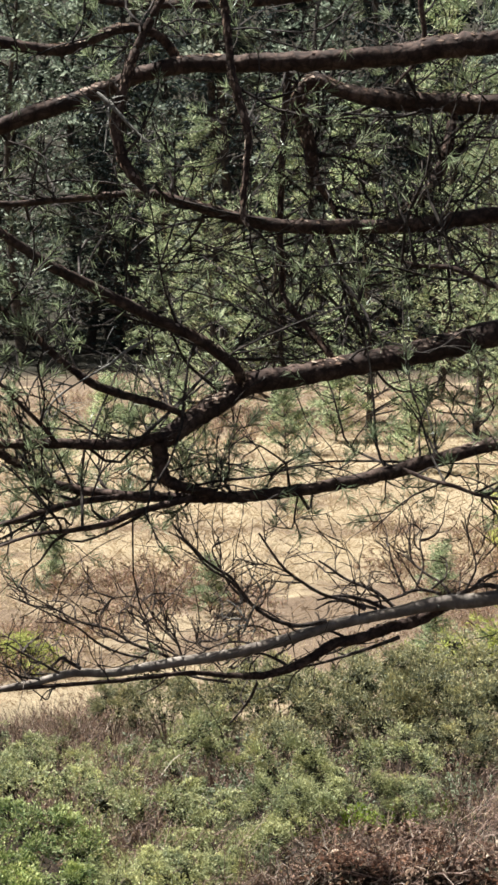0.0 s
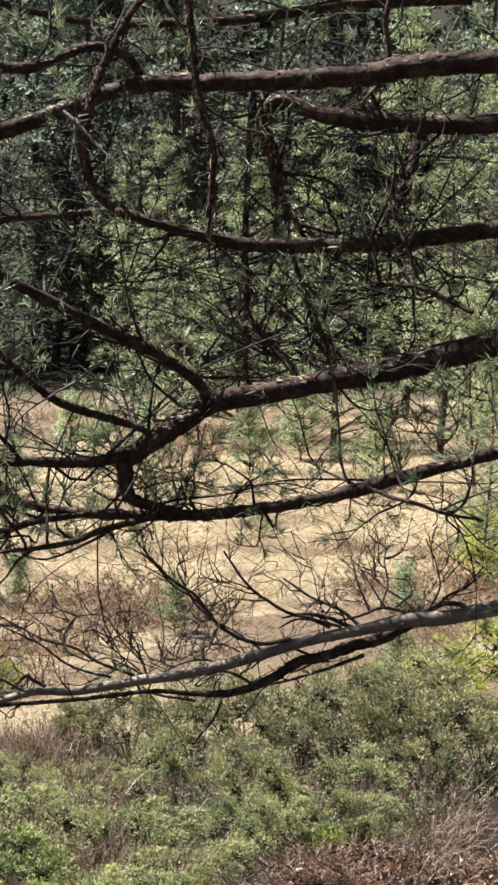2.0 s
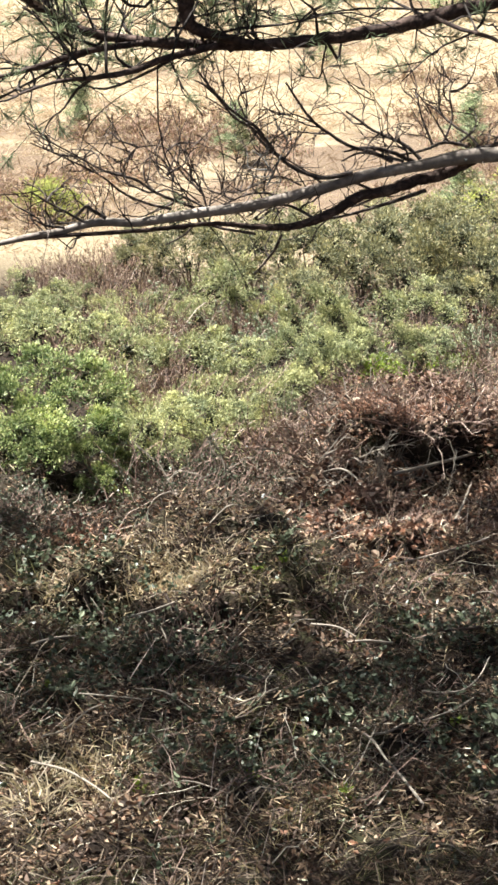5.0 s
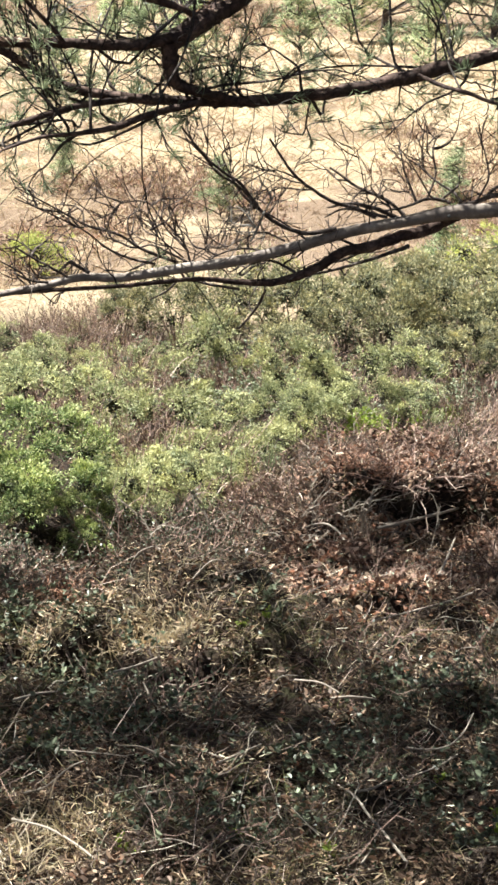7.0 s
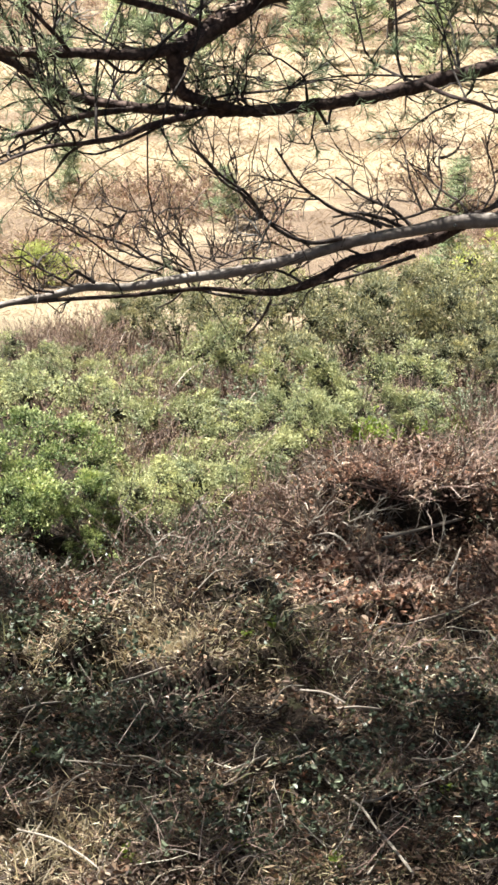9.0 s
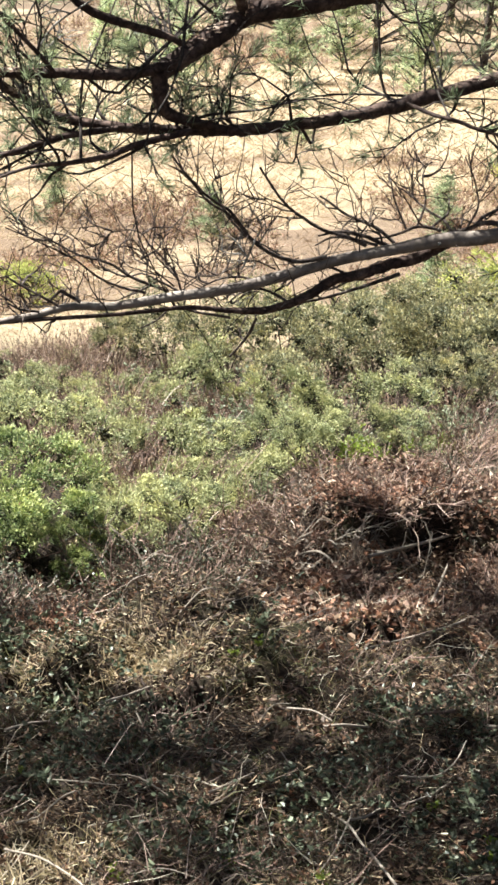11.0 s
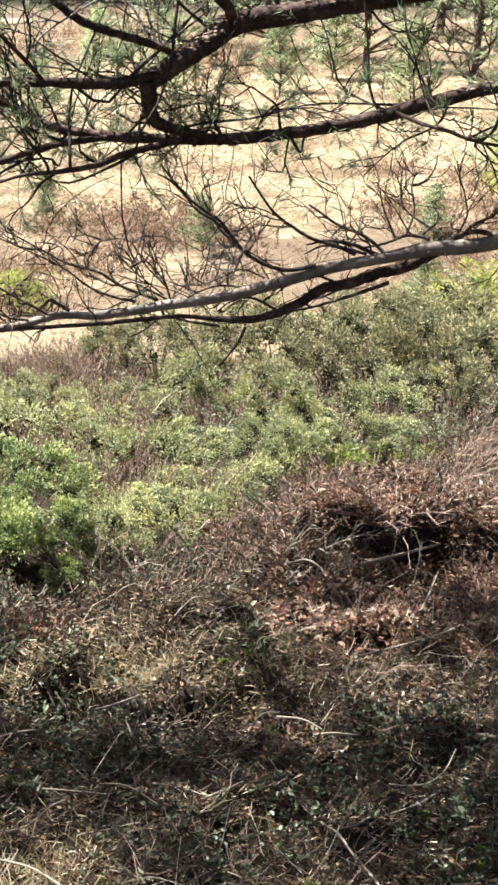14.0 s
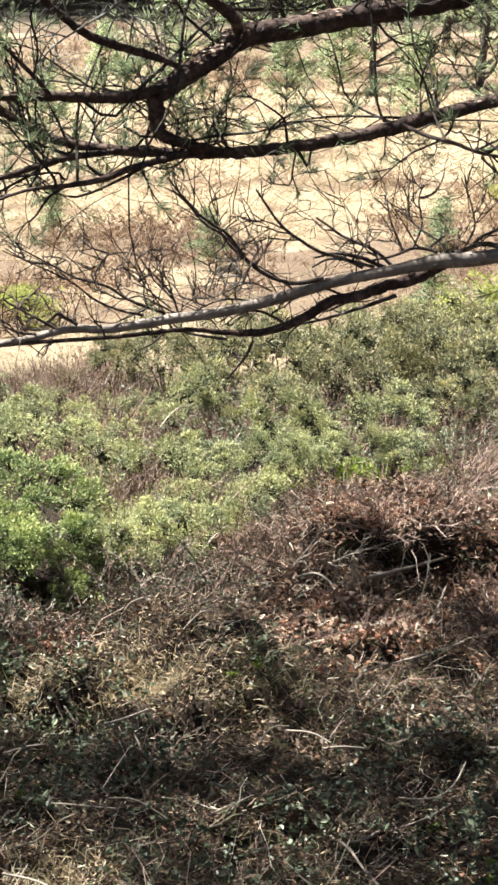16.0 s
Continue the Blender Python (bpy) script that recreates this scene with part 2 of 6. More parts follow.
OLD_LEAF = leaf_mat("old_brown_leaf", [(0, (0.047, 0.030, 0.021)), (0.5, (0.133, 0.082, 0.054)), (0.85, (0.269, 0.171, 0.112)), (1, (0.511, 0.400, 0.282))], 0.15, 0.6, 9, ((0.45, 0.44, 0.42), (1.4, 1.35, 1.3)))
BANK_LITTER = leaf_mat("reddish_bank_litter", [(0, (0.060, 0.035, 0.025)), (0.45, (0.171, 0.101, 0.071)), (0.8, (0.394, 0.252, 0.179)), (1, (0.762, 0.618, 0.472))], 0.2, 0.65, 9, ((0.45, 0.43, 0.42), (1.35, 1.32, 1.3)))
HEATHER = leaf_mat("heather_sprigs", [(0, (0.150, 0.099, 0.067)), (0.4, (0.347, 0.227, 0.171)), (0.75, (0.542, 0.371, 0.283)), (1, (0.332, 0.318, 0.127))], 0.25, 0.7, 3.0)
BERRY_LEAF = leaf_mat("evergreen_leaf", [(0, (0.043, 0.055, 0.032)), (0.6, (0.092, 0.110, 0.063)), (1, (0.184, 0.200, 0.132))], 0.15, 0.38, 7, ((0.6, 0.62, 0.6), (1.3, 1.25, 1.25)))
SHOOT = leaf_mat("yellow_green_shoots", [(0, (0.348, 0.406, 0.108)), (1, (0.696, 0.714, 0.240))], 0.55, 0.5, 2)
# pale base colour, which also stands in for glints on the leaves
GLINT_LEAF = leaf_mat("glint_evergreen_leaf", [(0.0, (0.17, 0.21, 0.13)), (1.0, (0.38, 0.43, 0.31))], 0.2, 0.42, 4)
GREEN_SHOOT = leaf_mat("fresh_green_leaf", [(0.0, (0.13, 0.19, 0.03)), (1.0, (0.28, 0.36, 0.06))], 0.4, 0.45, 4)
STRAW = leaf_mat("dry_straw", [(0, (0.432, 0.330, 0.203)), (0.5, (0.533, 0.421, 0.273)), (1, (0.636, 0.527, 0.374))], 0.3, 0.7, 0.6, ((0.62, 0.54, 0.50), (1.1, 1.08, 1.05)))
DEAD_LEAF = leaf_mat("fallen_leaf", [(0, (0.107, 0.049, 0.030)), (0.5, (0.319, 0.160, 0.103)), (0.85, (0.562, 0.326, 0.227)), (1, (0.790, 0.577, 0.439))], 0.25, 0.6, 5)
DRY_STEM = stick_mat("dry_stems", [(0, (0.044, 0.029, 0.021)), (0.6, (0.125, 0.084, 0.058)), (0.9, (0.294, 0.228, 0.160)), (1, (0.707, 0.635, 0.495))])
DARK_STEM = stick_mat("brown_stems", [(0, (0.062, 0.041, 0.031)), (0.6, (0.150, 0.100, 0.077)), (1, (0.275, 0.194, 0.150))])
HEATH_STEM = stick_mat("heather_stems", [(0, (0.072, 0.044, 0.033)), (0.5, (0.216, 0.134, 0.103)), (0.8, (0.446, 0.299, 0.233)), (1, (0.805, 0.671, 0.554))])
PALE_STICK = stick_mat("pale_dry_stick", [(0, (0.225, 0.183, 0.141)), (1, (0.356, 0.300, 0.234))])
DRY_BRANCH = stick_mat("grey_dry_stick", [(0, (0.240, 0.188, 0.143)), (1, (0.450, 0.375, 0.300))])
DRY_GRASS = leaf_mat("dry_grass_blades", [(0, (0.230, 0.190, 0.088)), (0.5, (0.483, 0.392, 0.220)), (1, (0.713, 0.594, 0.396))], 0.4, 0.7, 6)
# paler copy of the dry grass: sunlight on the tufts put into colour
PALE_GRASS = leaf_mat("sunlit_pale_grass", [(0, (0.343, 0.291, 0.168)), (0.5, (0.640, 0.526, 0.374)), (1, (0.846, 0.739, 0.592))], 0.35, 0.6, 6)
PALE_LEAF = leaf_mat("pale_dry_leaf", [(0, (0.425, 0.286, 0.203)), (1, (0.650, 0.520, 0.419))], 0.3, 0.6, 9)
LITTER = leaf_mat("matted_litter", [(0, (0.034, 0.022, 0.014)), (0.5, (0.102, 0.067, 0.044)), (0.82, (0.252, 0.175, 0.113)), (0.95, (0.534, 0.416, 0.273)), (1, (0.785, 0.802, 0.609))], 0.15, 0.75, 11, ((0.34, 0.33, 0.31), (1.5, 1.44, 1.38)))
GROUND = ground_mat()

# ---- mesh tools ----
RNG = np.random.default_rng(7)


def mesh_of(name, blocks, material, smooth=False):
    """One mesh from blocks of (vertices, faces); every block's faces have one size."""
    V, starts, loops, count, base = [], [], [], 0, 0
    for v, f in blocks:
        if len(f) == 0:
            continue
        v, f = np.asarray(v, np.float32), np.asarray(f, np.int64)
        V.append(v)
        loops.append((f + base).ravel())
        starts.append(count + np.arange(len(f)) * f.shape[1])
        count += f.size
        base += len(v)
    me = bpy.data.meshes.new(name)
    V, loops, starts = np.concatenate(V), np.concatenate(loops), np.concatenate(starts)
    me.vertices.add(len(V))
    me.vertices.foreach_set("co", V.ravel())
    me.loops.add(len(loops))
    me.loops.foreach_set("vertex_index", loops.astype(np.int32))
    me.polygons.add(len(starts))
    me.polygons.foreach_set("loop_start", starts.astype(np.int32))
    me.polygons.foreach_set("use_smooth", np.full(len(starts), smooth))
    me.materials.append(material)
    me.update(calc_edges=True)
    me.validate()
    return me


def part(name, blocks, material, parent=None, label="", smooth=False, kind=""):
    ob = new(name, mesh_of(name, blocks, material, smooth))
    if parent is not None:
        ob.parent = parent
    return tagged(ob, label, kind=kind)


def thing(name, at, label, category, group="", turn=0.0):
    ob = new(name)
    ob.empty_display_size = 0.1
    ob.matrix_basis = pose(*at, 0, 0, turn)
    return tagged(ob, label, category, group)


def unit(v):
    return v / (np.linalg.norm(v, axis=-1, keepdims=True) + 1e-9)


def spline(pts, per=6):
    """Smooth way through the points (any number of columns)."""
    p = np.asarray(pts, float)
    p = np.vstack([2 * p[0] - p[1], p, 2 * p[-1] - p[-2]])
    s = np.linspace(0, 1, per, endpoint=False)[:, None]
    out = []
    for a, b, c, d in zip(p[:-3], p[1:-2], p[2:-1], p[3:]):
        out.append(0.5 * (2 * b + (c - a) * s + (2 * a - 5 * b + 4 * c - d) * s ** 2 + (3 * b - a - 3 * c + d) * s ** 3))
    return np.vstack(out + [p[-2:-1]])


def tubes(P, R, sides=4, bumpy=0.0):
    """Many tubes at once. P: n x k x 3, R: n x k."""
    P, R = np.asarray(P, float), np.asarray(R, float)
    n, k, _ = P.shape
    T = unit(np.gradient(P, axis=1))
    ref = np.where(np.abs(T[..., 2:3]) > 0.9, np.array([1.0, 0, 0]), np.array([0, 0, 1.0]))
    A = unit(np.cross(T, ref))
    Bn = np.cross(T, A)
    ang = np.arange(sides) * 2 * np.pi / sides
    rr = R[..., None] * (1 + bumpy * RNG.normal(size=(n, k, sides)))
    ring = P[:, :, None] + rr[..., None] * (np.cos(ang)[:, None] * A[:, :, None] + np.sin(ang)[:, None] * Bn[:, :, None])
    V = ring.reshape(-1, 3)
    i, j, s = np.meshgrid(np.arange(n), np.arange(k - 1), np.arange(sides), indexing="ij")
    b = (i * k + j) * sides
    s2 = (s + 1) % sides
    F = np.stack([b + s, b + s2, b + sides + s2, b + sides + s], -1).reshape(-1, 4)
    return V, F


def blades(base, way, width, bend=None):
    """Thin tapering leaves from each base along way, bent by bend at the tip."""
    base, way = np.asarray(base, float), np.asarray(way, float)
    n = len(base)
    side = unit(np.cross(unit(way), unit(RNG.normal(size=(n, 3))))) * (np.asarray(width, float) * 0.5).reshape(-1, 1)
    bend = np.zeros((n, 3)) if bend is None else bend
    mid, tip = base + way * 0.55 + bend * 0.3, base + way + bend
    V = np.stack([base - side * 0.7, base + side * 0.7, mid + side, mid - side, tip], 1).reshape(-1, 3)
    o = np.arange(n)[:, None] * 5
    F = np.concatenate([o + np.array([[0, 1, 2]]), o + np.array([[0, 2, 3]]), o + np.array([[3, 2, 4]])])
    return [(V, F)]


def slivers(base, way, width):
    """The leanest leaf: a narrow kite of two triangles."""
    base, way = np.asarray(base, float), np.asarray(way, float)
    n = len(base)
    side = unit(np.cross(unit(way), unit(RNG.normal(size=(n, 3))))) * (np.asarray(width, float) * 0.5).reshape(-1, 1)
    mid = base + way * 0.4
    V = np.stack([base, mid + side, base + way, mid - side], 1).reshape(-1, 3)
    return [(V, np.arange(n)[:, None] * 4 + np.array([[0, 1, 2, 3]]))]


def leaves(base, way, width, cup=0.15):
    """Small oval leaves, folded along the midrib: six corners."""
    base, way = np.asarray(base, float), np.asarray(way, float)
    n = len(base)
    L = np.linalg.norm(way, axis=1, keepdims=True)
    side = unit(np.cross(unit(way), unit(RNG.normal(size=(n, 3))))) * (np.asarray(width, float) * 0.5).reshape(-1, 1)
    up = unit(np.cross(side, way)) * L * cup
    V = np.stack([base, base + way * 0.3 + side + up, base + way * 0.7 + side * 0.9 + up, base + way, base + way * 0.7 - side * 0.9 + up, base + way * 0.3 - side + up], 1).reshape(-1, 3)
    o = np.arange(n)[:, None] * 6
    F = np.concatenate([o + np.array([[0, 1, 2, 3]]), o + np.array([[0, 3, 4, 5]])])
    return [(V, F)]


def wands(start, way, length, curl, k=6, wobble=0.06, up=None):
    """Curved twigs: n x k x 3 from start along way, turning towards curl."""
    n = len(start)
    s = np.linspace(0, 1, k)
    d = unit(way)
    L = np.asarray(length, float).reshape(-1, 1, 1)
    P = start[:, None] + L * (s[None, :, None] * d[:, None] + (s ** 2)[None, :, None] * np.asarray(curl)[:, None] * 0.5)
    jig = np.cumsum(RNG.normal(size=(n, k, 3)), 1) * wobble / k
    jig[:, 0] = 0
    if k > 5:
        for _ in range(2):
            jig[:, 1:-1] = (jig[:, :-2] + 2 * jig[:, 1:-1] + jig[:, 2:]) / 4
    return P + jig * L


def along(P, count, lo=0.2, hi=1.0):
    """count places on each of the ways P (n x k x 3): which way, place, heading, share of the length."""
    n, k, _ = P.shape
    i = np.repeat(np.arange(n), count)
    s = RNG.uniform(lo, hi, len(i)) * (k - 1)
    a = np.minimum(s.astype(int), k - 2)
    f = (s - a)[:, None]
    p = P[i, a] * (1 - f) + P[i, a + 1] * f
    return i, p, unit(P[i, a + 1] - P[i, a]), s / (k - 1)


def rand_dirs(n, z=(-1, 1)):
    v = unit(RNG.normal(size=(n, 3)))
    v[:, 2] = RNG.uniform(*z, n)
    return unit(v)

# ---- the ground: a slope with a bank, a flat bog, a rise added behind to hide the sky ----
def smooth01(v, a, b):
    s = np.clip((np.asarray(v, float) - a) / (b - a), 0, 1)
    return s * s * (3 - 2 * s)


def ripple(x, y, scale, seed):
    """Cheap smooth unevenness from a few waves."""
    g = np.random.default_rng(seed)
    out = 0
    for _ in range(7):
        a, w, p = g.uniform(0, 6.28), g.uniform(0.6, 2.2) * scale, g.uniform(0, 6.28)
        out = out + np.sin((x * np.cos(a) + y * np.sin(a)) * w + p)
    return out / 7


def bank_line(x):
    return 7.36 + 0.05 * np.sin(x * 9) + 0.03 * np.sin(x * 25 + 1) - 0.10 * smooth01(x, 0.75, 1.05)


def ground_z(x, y):
    x, y = np.asarray(x, float), np.asarray(y, float)
    z = np.interp(y, [-400, -30, -4, 0, 1.5, 4.0, 5.8, 7.4, 10.0, 12.0, 13.6, 16, 56, 75, 110, 300, 900, 2500],
                  [2, 2, 0.5, 0, -0.22, -0.74, -0.80, -1.04, -1.40, -1.68, -1.80, -1.82, -1.82, -1.2, 5.0, 70, 90, 92])
    # the dug-out bank below the heather
    lip = bank_line(x)
    bank = smooth01(x, 0.08, 0.32) * (0.3 * smooth01(y, lip - 0.34, lip + 0.05) + 0.7 * smooth01(y, lip + 0.02, lip + 0.12)) * (1 - smooth01(y, 7.9, 9.3))
    z = z + 0.28 * bank
    # pit beside the big juniper, and the low ledge in front
    z = z - 0.32 * np.exp(-((x + 0.46) / 0.12) ** 4 - ((y - 6.5) / 0.22) ** 4)
    z = z + 0.09 * np.exp(-((x + 0.28) / 0.25) ** 2 - ((y - 5.95) / 0.16) ** 2)
    z = z - 0.06 * np.exp(-((x + 0.22) / 0.30) ** 2 - ((y - 5.55) / 0.16) ** 2)
    edge = 0.07 * np.sin(x * 11 + 1) + 0.04 * np.sin(x * 23)
    z = z + 0.13 * smooth01(y, 5.50 + edge, 5.57 + edge) * (1 - smooth01(y, 5.9, 6.6)) * smooth01(x, -0.95, -0.75) * (1 - smooth01(x, 0.0, 0.25))
    z = z + 0.08 * smooth01(y, 6.05 - edge, 6.11 - edge) * (1 - smooth01(y, 6.3, 6.7)) * smooth01(x, 0.1, 0.2) * (1 - smooth01(x, 0.6, 0.8))
    z = z - 0.42 * np.exp(-((x + 0.70) / 0.15) ** 4 - ((y - 7.30) / 0.24) ** 4) - 0.34 * np.exp(-((x + 0.475) / 0.095) ** 4 - ((y - 6.12) / 0.20) ** 4)
    near = 1 - smooth01(y, 8, 14)
    fine = smooth01(y, 2.6, 3.6)
    z = z + near * (0.060 * ripple(x, y, 5.0, 3) * smooth01(y, -6, 3.6) + fine * (0.066 * ripple(x, y, 12.0, 4) + 0.042 * ripple(x, y, 27.0, 14))) + (0.05 * ripple(x, y, 0.9, 5) + 0.045 * ripple(x, y, 3.5, 22) + 0.03 * ripple(x, y, 8.0, 23)) * smooth01(y, 9, 16)
    z = z + 0.6 * ripple(x, y, 0.06, 6) * smooth01(y, 62, 90)
    return z


def overhang(x, y):
    """How far the lip of the bank and of the low ledge hangs over."""
    lip, edge = bank_line(x), 5.50 + 0.07 * np.sin(x * 11 + 1) + 0.04 * np.sin(x * 23)
    over = 0.06 * smooth01(x, 0.12, 0.35) * smooth01(y, lip + 0.03, lip + 0.10) * (1 - smooth01(y, lip + 0.1, lip + 0.5))
    return over + 0.05 * np.exp(-((x + 0.22) / 0.10) ** 4) * smooth01(y, edge + 0.01, edge + 0.07) * (1 - smooth01(y, edge + 0.1, edge + 0.4))


def build_ground():
    ys = np.concatenate([np.linspace(-400, -10, 14), np.linspace(-6, 2.6, 30), np.linspace(2.7, 3.64, 16), np.linspace(3.7, 9, 170), np.linspace(9.1, 20, 50), np.linspace(20.5, 70, 30), np.linspace(72, 300, 16), np.linspace(320, 2500, 10)])
    half = np.concatenate([np.linspace(0, 1.6, 42), np.linspace(1.7, 12, 24), np.linspace(13, 60, 14), np.linspace(70, 2000, 10)])
    xs = np.concatenate([-half[:0:-1], half])
    X, Y = np.meshgrid(xs, ys)
    V = np.stack([X, Y - overhang(X, Y), ground_z(X, Y)], -1).reshape(-1, 3)
    ny, nx = X.shape
    i, j = np.meshgrid(np.arange(ny - 1), np.arange(nx - 1), indexing="ij")
    b = i * nx + j
    F = np.stack([b, b + 1, b + nx + 1, b + nx], -1).reshape(-1, 4)
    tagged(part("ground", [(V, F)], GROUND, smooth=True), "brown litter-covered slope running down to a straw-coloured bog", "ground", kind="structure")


build_ground()

# ---- the old pine whose limbs hang over the slope ----
PINE_AT = np.array([1.36, 5.02, float(ground_z(1.36, 5.02))])


def needles_on(P, per, lo, length, width=0.0026, spread=0.75):
    """Paired needles standing off the outer part of twigs."""
    i, p, h, s = along(P, per, lo, 1.0)
    d = unit(h * 0.75 + unit(RNG.normal(size=p.shape)) * spread + np.array([0, 0, 0.12]))
    L = RNG.uniform(*length, len(p))[:, None]
    return slivers(p, d * L, np.full(len(p), width))


def flakes(P, R, count, big=1.0, upper=False):
    """Thin scales of bark that stand off a limb; those on its upper side lie in patches."""
    i, p, h, s = along(P[None], count, 0.0, 0.97)
    if upper:
        keep = ripple(p[:, 0] * 9, p[:, 1] * 9 + p[:, 2] * 5, 1.3, 31) > 0.0
        p, h, s = p[keep], h[keep], s[keep]
    n = len(p)
    r = np.interp(s * (len(P) - 1), np.arange(len(P)), R)[:, None]
    off = unit(np.cross(h, unit(RNG.normal(size=p.shape))))
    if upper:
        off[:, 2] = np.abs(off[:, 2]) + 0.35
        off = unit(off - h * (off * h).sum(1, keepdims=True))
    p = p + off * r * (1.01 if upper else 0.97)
    L, w = h * RNG.uniform(0.006, 0.020, (n, 1)) * big, unit(np.cross(h, off)) * RNG.uniform(0.002, 0.005, (n, 1)) * big
    rise = off * RNG.uniform(0.0008, 0.0035, (n, 1))
    V = np.stack([p - w * 0.5, p + L * 0.5 + w + rise * 0.5, p + L * RNG.uniform(0.8, 1.4, (n, 1)) + rise, p + L * 0.4 - w + rise * 0.5], 1).reshape(-1, 3)
    return [(V, np.arange(n)[:, None] * 4 + np.array([[0, 1, 2, 3]]))]


def limb(name, pts, twigs=0, needles=0, label="", material=None, tw_len=(0.18, 0.45), lift=0.25, bare=False, sides=9, start=0.12, twig_mat=None, tufted=0.5, bend=1.0):
    """A limb of the pine with its side twigs and needle tufts."""
    q = spline(np.asarray(pts), 7)
    P, R = q[:, :3] - PINE_AT, np.maximum(q[:, 3] * (0.82 if material is DEAD_WOOD else 0.92), 0.0015)
    k = len(P)
    still = 0.25 if material is DEAD_WOOD else 1.0
    R = R * (1 + 0.02 * still * RNG.normal(size=k))
    P = P + RNG.normal(size=P.shape) * R[:, None] * 0.05 * still
    body = [tubes(P[None], R[None], sides, 0.05 * still)]
    if R.max() > 0.009:
        body += flakes(P, R, int(90 + 9000 * R.mean()) if material is None else 60)
    ob = part(name, body, material or PINE_BARK, PINE, label, True)
    # pale scales on the tops only: sun on the limbs, put into colour
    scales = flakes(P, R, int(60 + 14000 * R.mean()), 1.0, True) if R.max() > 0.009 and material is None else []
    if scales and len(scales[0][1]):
        part("bark_scale_cover", scales, SUNLIT_SCALE, ob, "peeling scales on the upper side, pale pinkish to look sunlit", kind="stuff")
    if twigs:
        i, p, h, s = along(P[None], twigs, start, 0.99)
        n = len(p)
        way = unit(h * RNG.uniform(0.2, 0.9, (n, 1)) + unit(RNG.normal(size=(n, 3))) * 0.9 + np.array([0, 0.6, lift]))
        L = RNG.uniform(*tw_len, n) * (1.15 - 0.5 * s)
        W = wands(p, way, L, np.array([0, 0, 0.3]) + RNG.normal(size=(n, 3)) * 0.5 * bend, 9, 0.25 + 0.38 * bend)
        r0 = RNG.uniform(0.0023, 0.0046, n) * bend ** 0.5 * (0.75 if bare else 1.0)
        outer = []
        for j in range(n):
            i2, p2, h2, s2 = along(W[j:j + 1], int(RNG.integers(2, 5) if bare else RNG.integers(5, 9) if bend > 1.2 else RNG.integers(3, 7)), 0.12, 0.97)
            m = len(p2)
            way2 = unit(h2 * 0.8 + unit(RNG.normal(size=(m, 3))) * 0.8 + np.array([0, 0, 0.1]))
            W2 = wands(p2, way2, RNG.uniform(0.04, 0.17, m) * (0.8 if bare else 1.0), RNG.normal(size=(m, 3)) * 0.6 + np.array([0, 0, 0.15]), 6, 0.5)
            i3, p3, h3, s3 = along(W2, 1, 0.2, 0.95)
            W3 = wands(p3, unit(h3 + unit(RNG.normal(size=p3.shape)) * 0.8), RNG.uniform(0.02, 0.07, len(p3)), RNG.normal(size=p3.shape) * 0.5, 3, 0.3)
            blocks = [tubes(W[j:j + 1], (r0[j] * np.linspace(1, 0.4, 9))[None], 5, 0.16), tubes(W2, RNG.uniform(0.0013, 0.0025, m)[:, None] * (0.85 if bare else 1.0) * np.linspace(1, 0.5, 6), 3, 0.15), tubes(W3, np.tile([0.0013, 0.0011, 0.0007], (len(p3), 1)), 3)]
            part("twig", blocks, twig_mat or TWIG, ob)
            outer.append(np.concatenate([W2[:, ::2], W3]))
        if needles:
            W2 = np.concatenate(outer)
            W2 = W2[RNG.random(len(W2)) < min(tufted * 0.8, 0.85)]
            part("needle_cover", needles_on(W2, needles * 3 // 4, 0.4, (0.022, 0.046), 0.0025), NEEDLE, ob, "sparse grey-green needle tufts", kind="stuff")
    return ob


PINE = thing("pine_tree", PINE_AT, "old pine with dark drooping limbs and sparse grey-green needles", "tree")
UPPER_LIMB = [(1.360, 5.020, 2.190, 0.0449), (1.154, 4.655, 2.140, 0.0408), (0.885, 4.672, 2.109, 0.0344), (0.706, 4.689, 2.095, 0.0319), (0.580, 4.706, 2.087, 0.0300), (0.474, 4.722, 2.080, 0.0301), (0.343, 4.740, 2.061, 0.0282), (0.159, 4.757, 2.049, 0.0270), (-0.028, 4.774, 2.046, 0.0243), (-0.162, 4.791, 2.043, 0.0231), (-0.257, 4.808, 2.022, 0.0218), (-0.393, 4.825, 1.970, 0.0233), (-0.531, 4.841, 1.928, 0.0219), (-0.683, 4.858, 1.875, 0.0193), (-0.878, 4.875, 1.841, 0.0138), (-1.182, 4.893, 1.883, 0.0069)]
UPPER_FORK = [(1.360, 5.020, 2.115, 0.0397), (1.268, 5.100, 2.065, 0.0361), (0.943, 5.112, 1.995, 0.0319), (0.633, 5.125, 1.975, 0.0290), (0.517, 5.137, 1.980, 0.0291), (0.374, 5.150, 1.987, 0.0263), (0.244, 5.162, 2.011, 0.0219), (0.172, 5.175, 2.040, 0.0191), (0.129, 5.188, 1.994, 0.0240), (0.137, 5.200, 1.937, 0.0225), (0.157, 5.213, 1.873, 0.0195), (0.169, 5.225, 1.801, 0.0150), (0.205, 5.237, 1.743, 0.0090), (0.235, 5.250, 1.687, 0.0037)]
